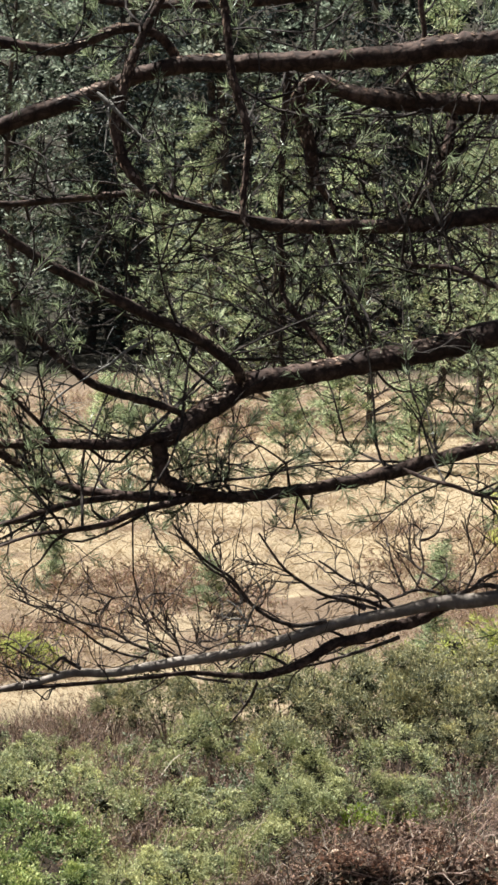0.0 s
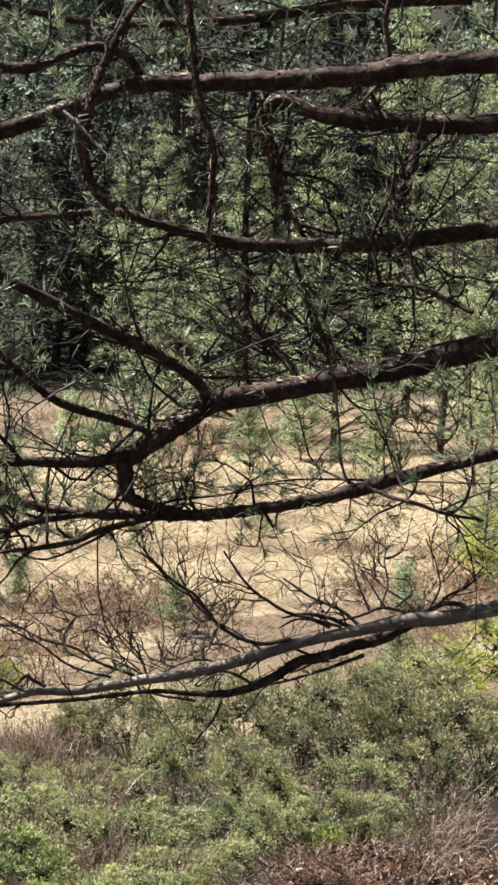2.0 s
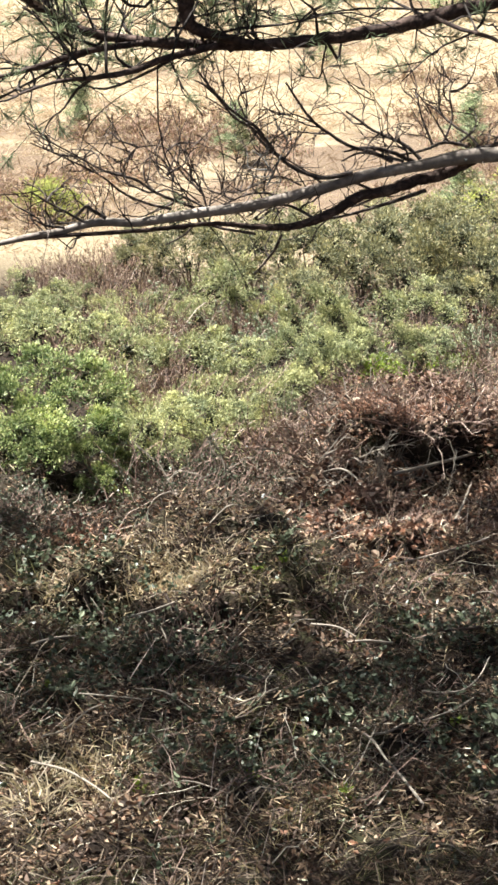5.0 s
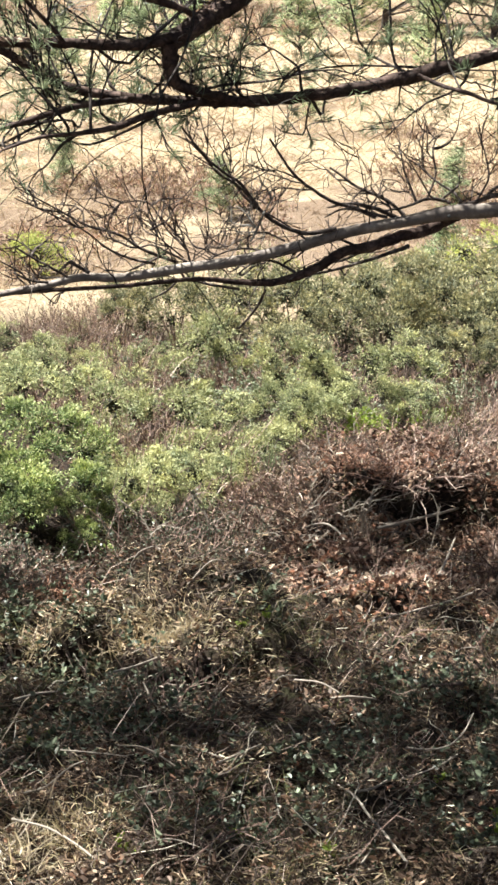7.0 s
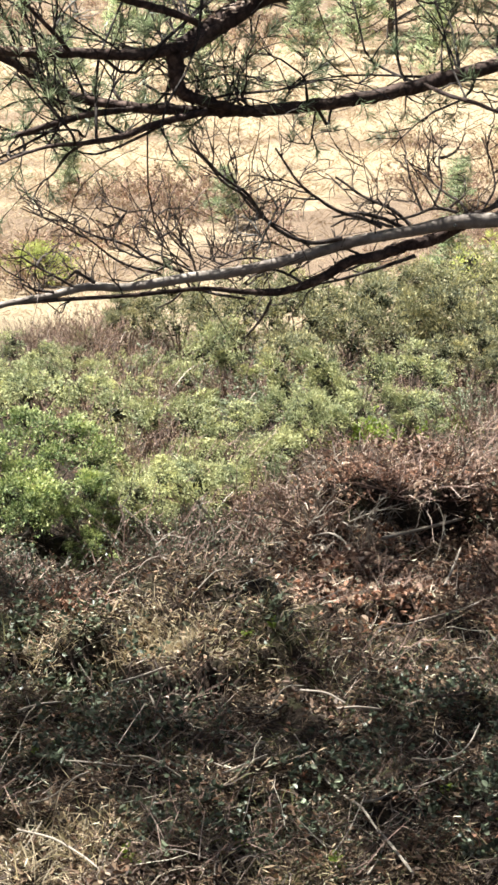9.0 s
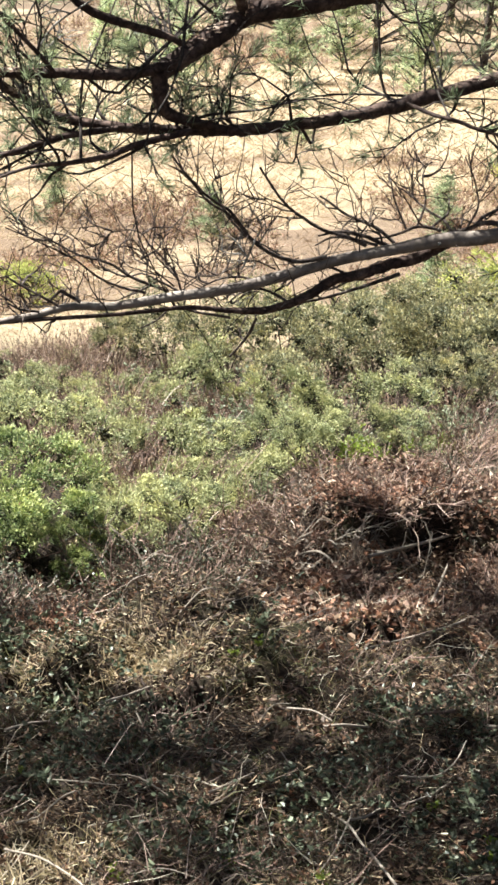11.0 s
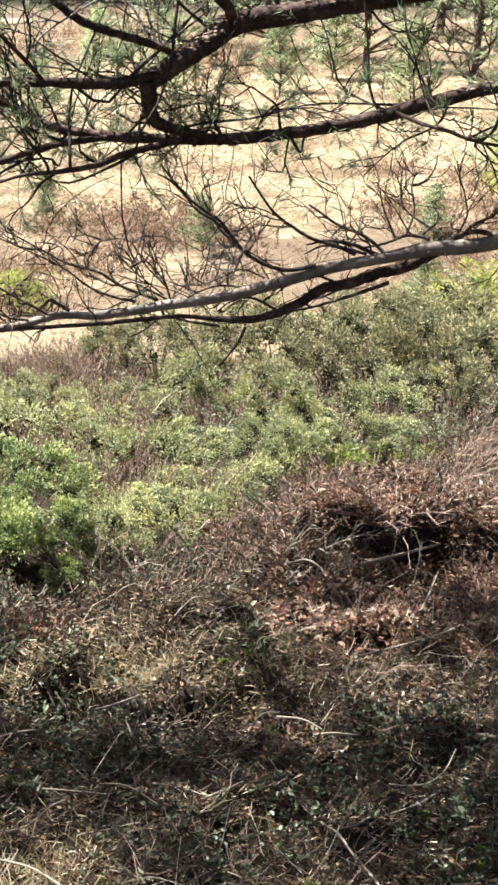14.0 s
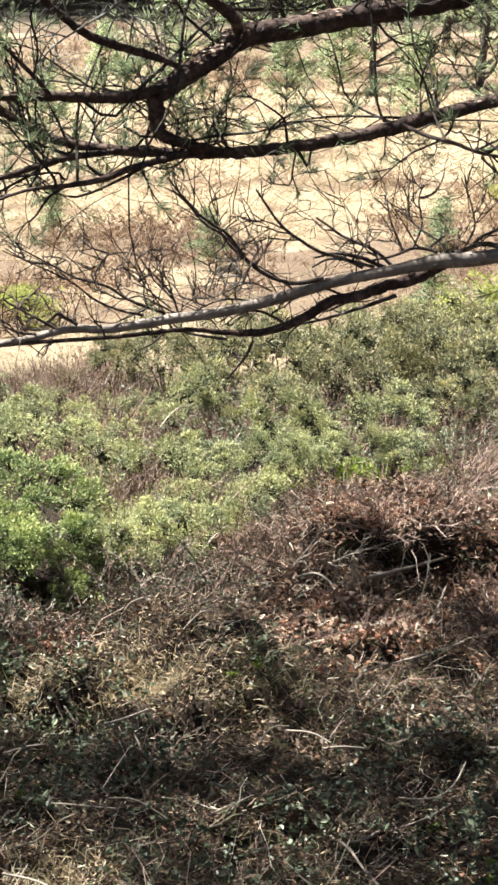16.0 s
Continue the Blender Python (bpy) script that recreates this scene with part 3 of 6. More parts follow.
LOOP_LIMB = [(-0.166, 4.826, 2.043, 0.0123), (-0.182, 4.809, 2.075, 0.0116), (-0.213, 4.792, 2.110, 0.0123), (-0.268, 4.775, 2.127, 0.0135), (-0.320, 4.758, 2.120, 0.0135), (-0.386, 4.740, 2.089, 0.0134), (-0.437, 4.723, 2.072, 0.0147), (-0.501, 4.706, 2.073, 0.0153), (-0.578, 4.689, 2.086, 0.0146), (-0.706, 4.672, 2.103, 0.0105), (-0.912, 4.655, 2.063, 0.0053)]
HANGING_LIMB = [(-0.146, 4.750, 2.268, 0.0094), (-0.206, 4.743, 2.189, 0.0094), (-0.246, 4.737, 2.110, 0.0107), (-0.276, 4.730, 2.042, 0.0134), (-0.303, 4.722, 1.952, 0.0134), (-0.311, 4.716, 1.879, 0.0147), (-0.287, 4.709, 1.800, 0.0133), (-0.237, 4.702, 1.742, 0.0106)]
THIN_HANGER = [(-0.072, 4.655, 2.280, 0.0079), (-0.056, 4.648, 2.177, 0.0092), (-0.043, 4.642, 2.036, 0.0105), (-0.022, 4.635, 1.946, 0.0112), (-0.001, 4.627, 1.868, 0.0092), (-0.007, 4.621, 1.790, 0.0079), (-0.014, 4.614, 1.698, 0.0072), (-0.004, 4.607, 1.661, 0.0039)]
LONG_HANGER = [(0.108, 5.460, 2.112, 0.0140), (0.100, 5.460, 2.007, 0.0124), (0.093, 5.460, 1.886, 0.0108), (0.087, 5.460, 1.764, 0.0101), (0.085, 5.460, 1.642, 0.0092), (0.091, 5.460, 1.550, 0.0085), (0.086, 5.460, 1.427, 0.0078), (0.088, 5.460, 1.303, 0.0046)]
MIDDLE_LIMB = [(1.360, 5.020, 1.819, 0.0401), (1.286, 5.145, 1.769, 0.0364), (0.952, 5.138, 1.740, 0.0306), (0.637, 5.130, 1.697, 0.0247), (0.518, 5.123, 1.680, 0.0217), (0.430, 5.115, 1.668, 0.0203), (0.287, 5.107, 1.665, 0.0203), (0.149, 5.100, 1.665, 0.0203), (0.056, 5.093, 1.670, 0.0188), (-0.059, 5.085, 1.696, 0.0166), (-0.159, 5.078, 1.724, 0.0144), (-0.255, 5.070, 1.749, 0.0129), (-0.336, 5.062, 1.745, 0.0093), (-0.485, 5.055, 1.731, 0.0093), (-0.627, 5.047, 1.722, 0.0086), (-0.853, 5.040, 1.738, 0.0057)]
MAIN_LIMB = [(1.360, 5.020, 1.617, 0.0594), (1.292, 5.148, 1.567, 0.0540), (0.951, 5.104, 1.474, 0.0448), (0.632, 5.060, 1.396, 0.0373), (0.453, 5.016, 1.355, 0.0342), (0.280, 4.972, 1.323, 0.0310), (0.139, 4.928, 1.301, 0.0293), (-0.015, 4.884, 1.274, 0.0319), (-0.070, 4.840, 1.238, 0.0302), (-0.151, 4.796, 1.189, 0.0272), (-0.214, 4.752, 1.150, 0.0255)]
MAIN_LIMB_TIP = [(-0.191, 4.752, 1.163, 0.0161), (-0.271, 4.735, 1.147, 0.0154), (-0.324, 4.719, 1.145, 0.0148), (-0.456, 4.702, 1.149, 0.0134), (-0.588, 4.686, 1.151, 0.0126), (-0.745, 4.670, 1.173, 0.0093), (-0.980, 4.653, 1.241, 0.0047)]
RISING_LIMB = [(-0.018, 4.871, 1.266, 0.0138), (-0.029, 4.835, 1.317, 0.0150), (-0.083, 4.801, 1.366, 0.0149), (-0.149, 4.765, 1.408, 0.0148), (-0.255, 4.730, 1.460, 0.0148), (-0.386, 4.695, 1.528, 0.0147), (-0.475, 4.660, 1.577, 0.0132), (-0.575, 4.624, 1.645, 0.0118), (-0.725, 4.590, 1.738, 0.0078), (-0.897, 4.554, 1.788, 0.0039)]
RISING_SIDE = [(-0.145, 4.801, 1.195, 0.0081), (-0.177, 4.766, 1.222, 0.0088), (-0.270, 4.731, 1.255, 0.0107), (-0.361, 4.696, 1.288, 0.0113), (-0.438, 4.660, 1.347, 0.0092), (-0.512, 4.624, 1.421, 0.0078), (-0.572, 4.590, 1.474, 0.0065), (-0.695, 4.554, 1.597, 0.0033)]
KNEE_LIMB = [(-0.214, 4.752, 1.150, 0.0229), (-0.212, 4.757, 1.090, 0.0202), (-0.197, 4.762, 1.053, 0.0162), (-0.138, 4.767, 1.033, 0.0135), (-0.055, 4.772, 1.013, 0.0108)]
LOW_LIMB = [(1.360, 5.020, 1.317, 0.0303), (1.225, 4.851, 1.267, 0.0275), (0.907, 4.843, 1.213, 0.0234), (0.607, 4.834, 1.138, 0.0192), (0.439, 4.826, 1.092, 0.0191), (0.273, 4.818, 1.050, 0.0177), (0.136, 4.809, 1.026, 0.0163), (-0.015, 4.801, 1.010, 0.0156), (-0.151, 4.794, 1.008, 0.0136), (-0.329, 4.785, 1.017, 0.0136), (-0.451, 4.777, 1.038, 0.0122), (-0.532, 4.769, 1.075, 0.0108), (-0.598, 4.760, 1.117, 0.0094), (-0.799, 4.752, 1.206, 0.0048)]
LOW_SIDE = [(-0.137, 4.752, 1.012, 0.0094), (-0.257, 4.722, 0.985, 0.0094), (-0.337, 4.693, 0.958, 0.0086), (-0.415, 4.663, 0.947, 0.0066), (-0.505, 4.633, 0.940, 0.0046), (-0.607, 4.604, 0.908, 0.0026)]
LOW_SIDE_LEFT = [(-0.313, 4.752, 1.016, 0.0081), (-0.420, 4.727, 1.003, 0.0087), (-0.485, 4.702, 0.988, 0.0086), (-0.590, 4.678, 0.957, 0.0066), (-0.746, 4.653, 0.921, 0.0033)]
LOW_TWIG = [(0.375, 4.801, 1.076, 0.0061), (0.432, 4.739, 1.058, 0.0053), (0.479, 4.678, 1.052, 0.0053), (0.539, 4.615, 1.036, 0.0046), (0.623, 4.554, 1.027, 0.0033)]
DEAD_LIMB = [(1.360, 5.020, 0.854, 0.0417), (1.310, 5.150, 0.804, 0.0379), (0.938, 5.128, 0.763, 0.0305), (0.646, 5.106, 0.710, 0.0246), (0.568, 5.084, 0.703, 0.0245), (0.478, 5.061, 0.700, 0.0237), (0.375, 5.040, 0.682, 0.0185), (0.229, 5.017, 0.657, 0.0184), (0.084, 4.995, 0.617, 0.0184), (-0.059, 4.974, 0.585, 0.0169), (-0.201, 4.951, 0.568, 0.0162), (-0.342, 4.930, 0.548, 0.0140), (-0.442, 4.907, 0.552, 0.0132), (-0.536, 4.885, 0.532, 0.0111), (-0.618, 4.863, 0.520, 0.0097), (-0.839, 4.841, 0.470, 0.0041)]
DEAD_FORK = [(0.511, 5.099, 0.691, 0.0173), (0.436, 5.077, 0.655, 0.0173), (0.362, 5.055, 0.639, 0.0165), (0.287, 5.034, 0.617, 0.0157), (0.214, 5.012, 0.604, 0.0149), (0.142, 4.990, 0.564, 0.0128), (0.041, 4.970, 0.534, 0.0106), (-0.059, 4.948, 0.538, 0.0077), (-0.158, 4.926, 0.548, 0.0063), (-0.340, 4.905, 0.532, 0.0063), (-0.508, 4.883, 0.524, 0.0056), (-0.618, 4.862, 0.517, 0.0048)]
DEAD_TWIGS = [
    [(-0.21, 4.98, 0.58, 0.005), (-0.294, 4.956, 0.618, 0.0044), (-0.349, 4.932, 0.657, 0.0038), (-0.424, 4.908, 0.683, 0.0033), (-0.505, 4.884, 0.732, 0.0027), (-0.598, 4.86, 0.786, 0.0021)],
    [(-0.259, 4.96, 0.577, 0.0043), (-0.329, 4.94, 0.598, 0.0038), (-0.384, 4.92, 0.63, 0.0033), (-0.435, 4.9, 0.674, 0.0028), (-0.519, 4.88, 0.719, 0.0023), (-0.599, 4.86, 0.758, 0.0018)],
    [(-0.174, 4.98, 0.577, 0.0035), (-0.229, 4.993, 0.603, 0.0031), (-0.271, 5.005, 0.618, 0.0027), (-0.312, 5.018, 0.607, 0.0022), (-0.363, 5.03, 0.623, 0.0018)],
    [(-0.299, 4.97, 0.616, 0.0028), (-0.324, 4.98, 0.645, 0.0026), (-0.33, 4.99, 0.678, 0.0024), (-0.321, 5.0, 0.696, 0.0021), (-0.293, 5.01, 0.703, 0.0019), (-0.27, 5.02, 0.67, 0.0017), (-0.251, 5.03, 0.625, 0.0014)],
    [(-0.171, 4.98, 0.58, 0.0035), (-0.185, 4.993, 0.621, 0.0031), (-0.21, 5.005, 0.65, 0.0027), (-0.244, 5.018, 0.682, 0.0022), (-0.262, 5.03, 0.697, 0.0018)],
    [(-0.189, 5.0, 0.617, 0.0025), (-0.231, 4.98, 0.664, 0.0023), (-0.273, 4.96, 0.731, 0.0021), (-0.328, 4.94, 0.738, 0.0018), (-0.354, 4.92, 0.727, 0.0016), (-0.374, 4.9, 0.691, 0.0014)],
    [(-0.189, 5.0, 0.587, 0.0025), (-0.224, 4.967, 0.623, 0.0021), (-0.264, 4.933, 0.665, 0.0018), (-0.304, 4.9, 0.713, 0.0014)],
    [(0.364, 5.05, 0.683, 0.0078), (0.297, 5.033, 0.715, 0.0061), (0.232, 5.017, 0.729, 0.0045), (0.174, 5.0, 0.721, 0.0028)],
    [(0.327, 5.04, 0.691, 0.005), (0.261, 5.023, 0.71, 0.004), (0.21, 5.007, 0.716, 0.0031), (0.167, 4.99, 0.698, 0.0021)],
    [(0.298, 5.03, 0.692, 0.0064), (0.239, 5.016, 0.72, 0.0059), (0.19, 5.001, 0.734, 0.0054), (0.137, 4.987, 0.767, 0.0049), (0.101, 4.973, 0.795, 0.0044), (0.077, 4.959, 0.822, 0.0039), (0.051, 4.944, 0.861, 0.0033), (0.025, 4.93, 0.902, 0.0028)],
    [(0.097, 4.98, 0.796, 0.0028), (0.065, 4.963, 0.813, 0.0024), (0.04, 4.947, 0.824, 0.0019), (0.009, 4.93, 0.848, 0.0014)],
    [(0.371, 5.05, 0.695, 0.0057), (0.327, 5.06, 0.731, 0.0051), (0.272, 5.07, 0.753, 0.0045), (0.241, 5.08, 0.767, 0.004), (0.212, 5.09, 0.787, 0.0034), (0.18, 5.1, 0.807, 0.0028)],
    [(0.197, 5.0, 0.668, 0.0071), (0.125, 4.989, 0.657, 0.0066), (0.068, 4.978, 0.673, 0.0061), (0.017, 4.967, 0.706, 0.0057), (-0.018, 4.956, 0.748, 0.0052), (-0.047, 4.944, 0.789, 0.0047), (-0.086, 4.933, 0.816, 0.0043), (-0.124, 4.922, 0.848, 0.0038), (-0.158, 4.911, 0.888, 0.0033), (-0.192, 4.9, 0.934, 0.0028)],
    [(0.025, 5.0, 0.695, 0.0043), (-0.011, 5.01, 0.721, 0.0038), (-0.05, 5.02, 0.759, 0.0034), (-0.079, 5.03, 0.808, 0.003), (-0.094, 5.04, 0.845, 0.0026), (-0.077, 5.05, 0.862, 0.0021)],
    [(-0.004, 4.97, 0.733, 0.0043), (-0.054, 4.96, 0.781, 0.0038), (-0.103, 4.95, 0.813, 0.0034), (-0.138, 4.94, 0.856, 0.003), (-0.173, 4.93, 0.891, 0.0026), (-0.2, 4.92, 0.907, 0.0021)],
    [(0.026, 5.0, 0.605, 0.0035), (-0.024, 4.99, 0.615, 0.0031), (-0.067, 4.98, 0.613, 0.0027), (-0.103, 4.97, 0.6, 0.0022), (-0.134, 4.96, 0.585, 0.0018)],
    [(0.126, 5.0, 0.635, 0.0028), (0.068, 4.992, 0.679, 0.0026), (0.017, 4.984, 0.709, 0.0023), (-0.018, 4.976, 0.724, 0.002), (-0.046, 4.968, 0.697, 0.0017), (-0.067, 4.96, 0.676, 0.0014)],
    [(0.068, 5.0, 0.634, 0.0028), (0.011, 5.008, 0.654, 0.0026), (-0.046, 5.016, 0.63, 0.0023), (-0.089, 5.024, 0.61, 0.002), (-0.133, 5.032, 0.605, 0.0017), (-0.165, 5.04, 0.58, 0.0014)],
    [(0.49, 5.07, 0.725, 0.0057), (0.457, 5.062, 0.735, 0.0051), (0.424, 5.054, 0.737, 0.0045), (0.392, 5.046, 0.725, 0.004), (0.358, 5.038, 0.715, 0.0034), (0.319, 5.03, 0.71, 0.0028)],
    [(0.521, 5.1, 0.72, 0.0043), (0.499, 5.116, 0.746, 0.0038), (0.47, 5.132, 0.761, 0.0034), (0.44, 5.148, 0.782, 0.003), (0.41, 5.164, 0.807, 0.0026), (0.386, 5.18, 0.819, 0.0021)],
    [(0.404, 5.08, 0.722, 0.0043), (0.389, 5.097, 0.757, 0.0035), (0.372, 5.113, 0.798, 0.0028), (0.363, 5.13, 0.842, 0.0021)],
    [(0.654, 5.1, 0.736, 0.0085), (0.605, 5.1, 0.742, 0.0076), (0.555, 5.1, 0.723, 0.0066), (0.512, 5.1, 0.714, 0.0057)],
    [(0.576, 5.1, 0.727, 0.0057), (0.606, 5.117, 0.756, 0.005), (0.651, 5.133, 0.775, 0.0043), (0.688, 5.15, 0.797, 0.0035)],
    [(0.431, 5.1, 0.728, 0.0035), (0.453, 5.125, 0.788, 0.0031), (0.446, 5.15, 0.843, 0.0027), (0.455, 5.175, 0.871, 0.0022), (0.472, 5.2, 0.883, 0.0018)],
    [(0.562, 5.1, 0.732, 0.0035), (0.589, 5.125, 0.778, 0.0031), (0.587, 5.15, 0.818, 0.0027), (0.576, 5.175, 0.858, 0.0022), (0.559, 5.2, 0.898, 0.0018)],
    [(0.388, 5.06, 0.614, 0.0064), (0.316, 5.05, 0.589, 0.0055), (0.244, 5.04, 0.568, 0.0046), (0.171, 5.03, 0.549, 0.0037), (0.099, 5.02, 0.541, 0.0028)],
    [(0.241, 5.02, 0.624, 0.0043), (0.201, 5.02, 0.638, 0.0037), (0.162, 5.02, 0.631, 0.0032), (0.124, 5.02, 0.613, 0.0027), (0.098, 5.02, 0.587, 0.0021)],
    [(0.11, 5.0, 0.544, 0.005), (0.072, 5.0, 0.567, 0.0043), (0.029, 5.0, 0.583, 0.0035), (-0.017, 5.0, 0.573, 0.0028), (-0.053, 5.0, 0.545, 0.0021)],
    [(0.02, 4.99, 0.507, 0.0043), (0.001, 5.023, 0.459, 0.0038), (-0.022, 5.057, 0.42, 0.0033), (-0.048, 5.09, 0.382, 0.0028)],
    [(-0.045, 4.97, 0.514, 0.0043), (-0.131, 4.97, 0.527, 0.0037), (-0.188, 4.97, 0.541, 0.0032), (-0.231, 4.97, 0.506, 0.0027), (-0.274, 4.97, 0.483, 0.0021)],
    [(-0.419, 4.9, 0.565, 0.0057), (-0.45, 4.9, 0.582, 0.0051), (-0.467, 4.9, 0.592, 0.0046), (-0.484, 4.9, 0.579, 0.0041), (-0.503, 4.9, 0.561, 0.0035)],
    [(-0.473, 4.88, 0.559, 0.0043), (-0.519, 4.863, 0.589, 0.0038), (-0.559, 4.847, 0.615, 0.0033), (-0.598, 4.83, 0.643, 0.0028)],
    [(-0.522, 4.88, 0.544, 0.0043), (-0.561, 4.855, 0.553, 0.0035), (-0.6, 4.83, 0.578, 0.0028)],
]
TOP_LIMB = [(0.697, 5.459, 2.338, 0.0201), (0.395, 5.486, 2.326, 0.0187), (0.060, 5.512, 2.282, 0.0156), (-0.141, 5.538, 2.278, 0.0141), (-0.297, 5.565, 2.278, 0.0126), (-0.454, 5.592, 2.301, 0.0095), (-0.690, 5.618, 2.359, 0.0064)]
CROSS_LIMB = [(0.369, 5.250, 1.662, 0.0105), (0.429, 5.282, 1.726, 0.0140), (0.484, 5.313, 1.782, 0.0165), (0.524, 5.345, 1.857, 0.0170), (0.541, 5.376, 1.934, 0.0150), (0.562, 5.408, 2.018, 0.0110)]
SLANT_LIMB = [(0.214, 4.999, 1.328, 0.0099), (0.183, 5.024, 1.369, 0.0092), (0.148, 5.049, 1.411, 0.0093), (0.106, 5.074, 1.460, 0.0079), (0.085, 5.099, 1.496, 0.0057)]
DROOP_TWIG = [(0.198, 5.145, 1.654, 0.0072), (0.219, 5.155, 1.588, 0.0074), (0.247, 5.166, 1.523, 0.0066), (0.274, 5.176, 1.457, 0.0059), (0.292, 5.187, 1.413, 0.0044), (0.300, 5.198, 1.362, 0.0029)]
PALE_TWIG_A = [(-0.351, 4.655, 1.967, 0.0047), (-0.329, 4.644, 1.949, 0.0052), (-0.294, 4.631, 1.913, 0.0046), (-0.260, 4.619, 1.877, 0.0032), (-0.232, 4.607, 1.854, 0.0020)]
PALE_TWIG_B = [(-0.239, 4.702, 1.398, 0.0034), (-0.267, 4.695, 1.382, 0.0040), (-0.300, 4.686, 1.361, 0.0040), (-0.327, 4.678, 1.339, 0.0033), (-0.372, 4.670, 1.313, 0.0027), (-0.451, 4.661, 1.260, 0.0027), (-0.491, 4.653, 1.201, 0.0020)]
PALE_TWIG_C = [(0.041, 4.944, 0.764, 0.0021), (0.020, 4.944, 0.728, 0.0028), (-0.008, 4.944, 0.664, 0.0035), (-0.019, 4.944, 0.642, 0.0028)]
RIGHT_TWIG = [(0.643, 4.950, 1.499, 0.0084), (0.589, 4.975, 1.527, 0.0084), (0.507, 4.999, 1.561, 0.0071), (0.424, 5.024, 1.568, 0.0057), (0.354, 5.049, 1.589, 0.0036)]
TOP_HANGER = [(0.444, 5.000, 2.303, 0.0071), (0.425, 5.013, 2.222, 0.0078), (0.436, 5.025, 2.141, 0.0071), (0.414, 5.037, 2.073, 0.0057), (0.366, 5.050, 2.018, 0.0036)]
RISING_TWIG = [(-0.451, 4.653, 1.154, 0.0059), (-0.482, 4.628, 1.197, 0.0059), (-0.525, 4.604, 1.245, 0.0052), (-0.560, 4.579, 1.286, 0.0046), (-0.621, 4.554, 1.353, 0.0033)]

trunk = spline([(0, 0, -0.3, 0.19), (0.0, 0.0, 0.2, 0.165), (0.02, 0.02, 1.5, 0.15), (0.0, 0.05, 3.0, 0.13), (0.06, 0.02, 5.0, 0.10), (0.1, 0.1, 7.5, 0.05), (0.1, 0.1, 8.6, 0.01)], 8)
part("trunk", [tubes(trunk[None, :, :3], trunk[None, :, 3], 16, 0.04)], PINE_BARK, PINE, "rough reddish-brown trunk", True)

limb("branch", TOP_LIMB, 9, 38)
limb("branch", UPPER_LIMB, 9, 38)
limb("branch", UPPER_FORK, 38, 30, tufted=0.07, bend=1.5)
limb("branch", LOOP_LIMB, 7, 38)
limb("branch", HANGING_LIMB, 9, 35, tufted=0.35)
limb("branch", THIN_HANGER, 9, 28, tufted=0.3)
limb("branch", TOP_HANGER, 9, 28, tufted=0.25)
limb("branch", LONG_HANGER, 24, 26, tufted=0.12, bend=1.5)
limb("branch", CROSS_LIMB, 26, 26, tufted=0.06, bend=1.5)
limb("branch", SLANT_LIMB, 8, 28)
limb("branch", DROOP_TWIG, 16, 25, tufted=0.12, bend=1.4)
limb("branch", RIGHT_TWIG, 14, 28, tufted=0.1, bend=1.4)
limb("branch", MIDDLE_LIMB, 38, 32, tufted=0.14, lift=-0.1, bend=1.4)
limb("branch", MAIN_LIMB, 18, 36, tufted=0.55)
limb("branch", MAIN_LIMB_TIP, 8, 34, tufted=0.5)
limb("branch", RISING_LIMB, 9, 34, tufted=0.3)
limb("branch", RISING_SIDE, 8, 34, tufted=0.3)
limb("branch", RISING_TWIG, 5, 34, tufted=0.3)
limb("branch", KNEE_LIMB, 8, 34, tufted=0.6)
limb("branch", LOW_LIMB, 50, 36, tufted=0.7, lift=0.6, tw_len=(0.14, 0.34))
limb("branch", LOW_SIDE, 10, 36, tufted=0.8)
limb("branch", LOW_SIDE_LEFT, 7, 36, tufted=0.8)
limb("branch", LOW_TWIG, 8, 32)
limb("dead_branch", DEAD_LIMB, 5, 0, "bare weathered grey limb", DEAD_WOOD, (0.08, 0.30), 0.6, True, start=0.30)
limb("dead_branch", DEAD_FORK, 7, 0, "bare grey-brown fork with peeling bark", PINE_BARK, (0.06, 0.20), 0.2, True)
for pts in DEAD_TWIGS:
    long = sum(math.dist(p[:3], q[:3]) for p, q in zip(pts, pts[1:]))
    limb("dead_twig", pts, int(2 + 8 * long), 0, "thin bare twig", DEAD_TWIG, (0.04, 0.13), 0.35, True, 6, twig_mat=DEAD_TWIG)
for pts in (PALE_TWIG_A, PALE_TWIG_B, PALE_TWIG_C):
    limb("dead_twig", pts, 5, 0, "pale bleached dead twig", PALE_WOOD, (0.05, 0.12), 0.1, True, 6, twig_mat=PALE_WOOD)

knot = bmesh.new()
bmesh.ops.create_icosphere(knot, subdivisions=2, radius=0.005, matrix=Matrix.Translation(Vector((0.485, 5.040, 0.696)) - Vector(PINE_AT)))
knot_mesh = bpy.data.meshes.new("knot")
knot.to_mesh(knot_mesh)
knot.free()
knot_mesh.materials.append(PALE_WOOD)
knot_ob = new("knot", knot_mesh)
knot_ob.parent = PINE
tagged(knot_ob, "pale snapped twig stub")


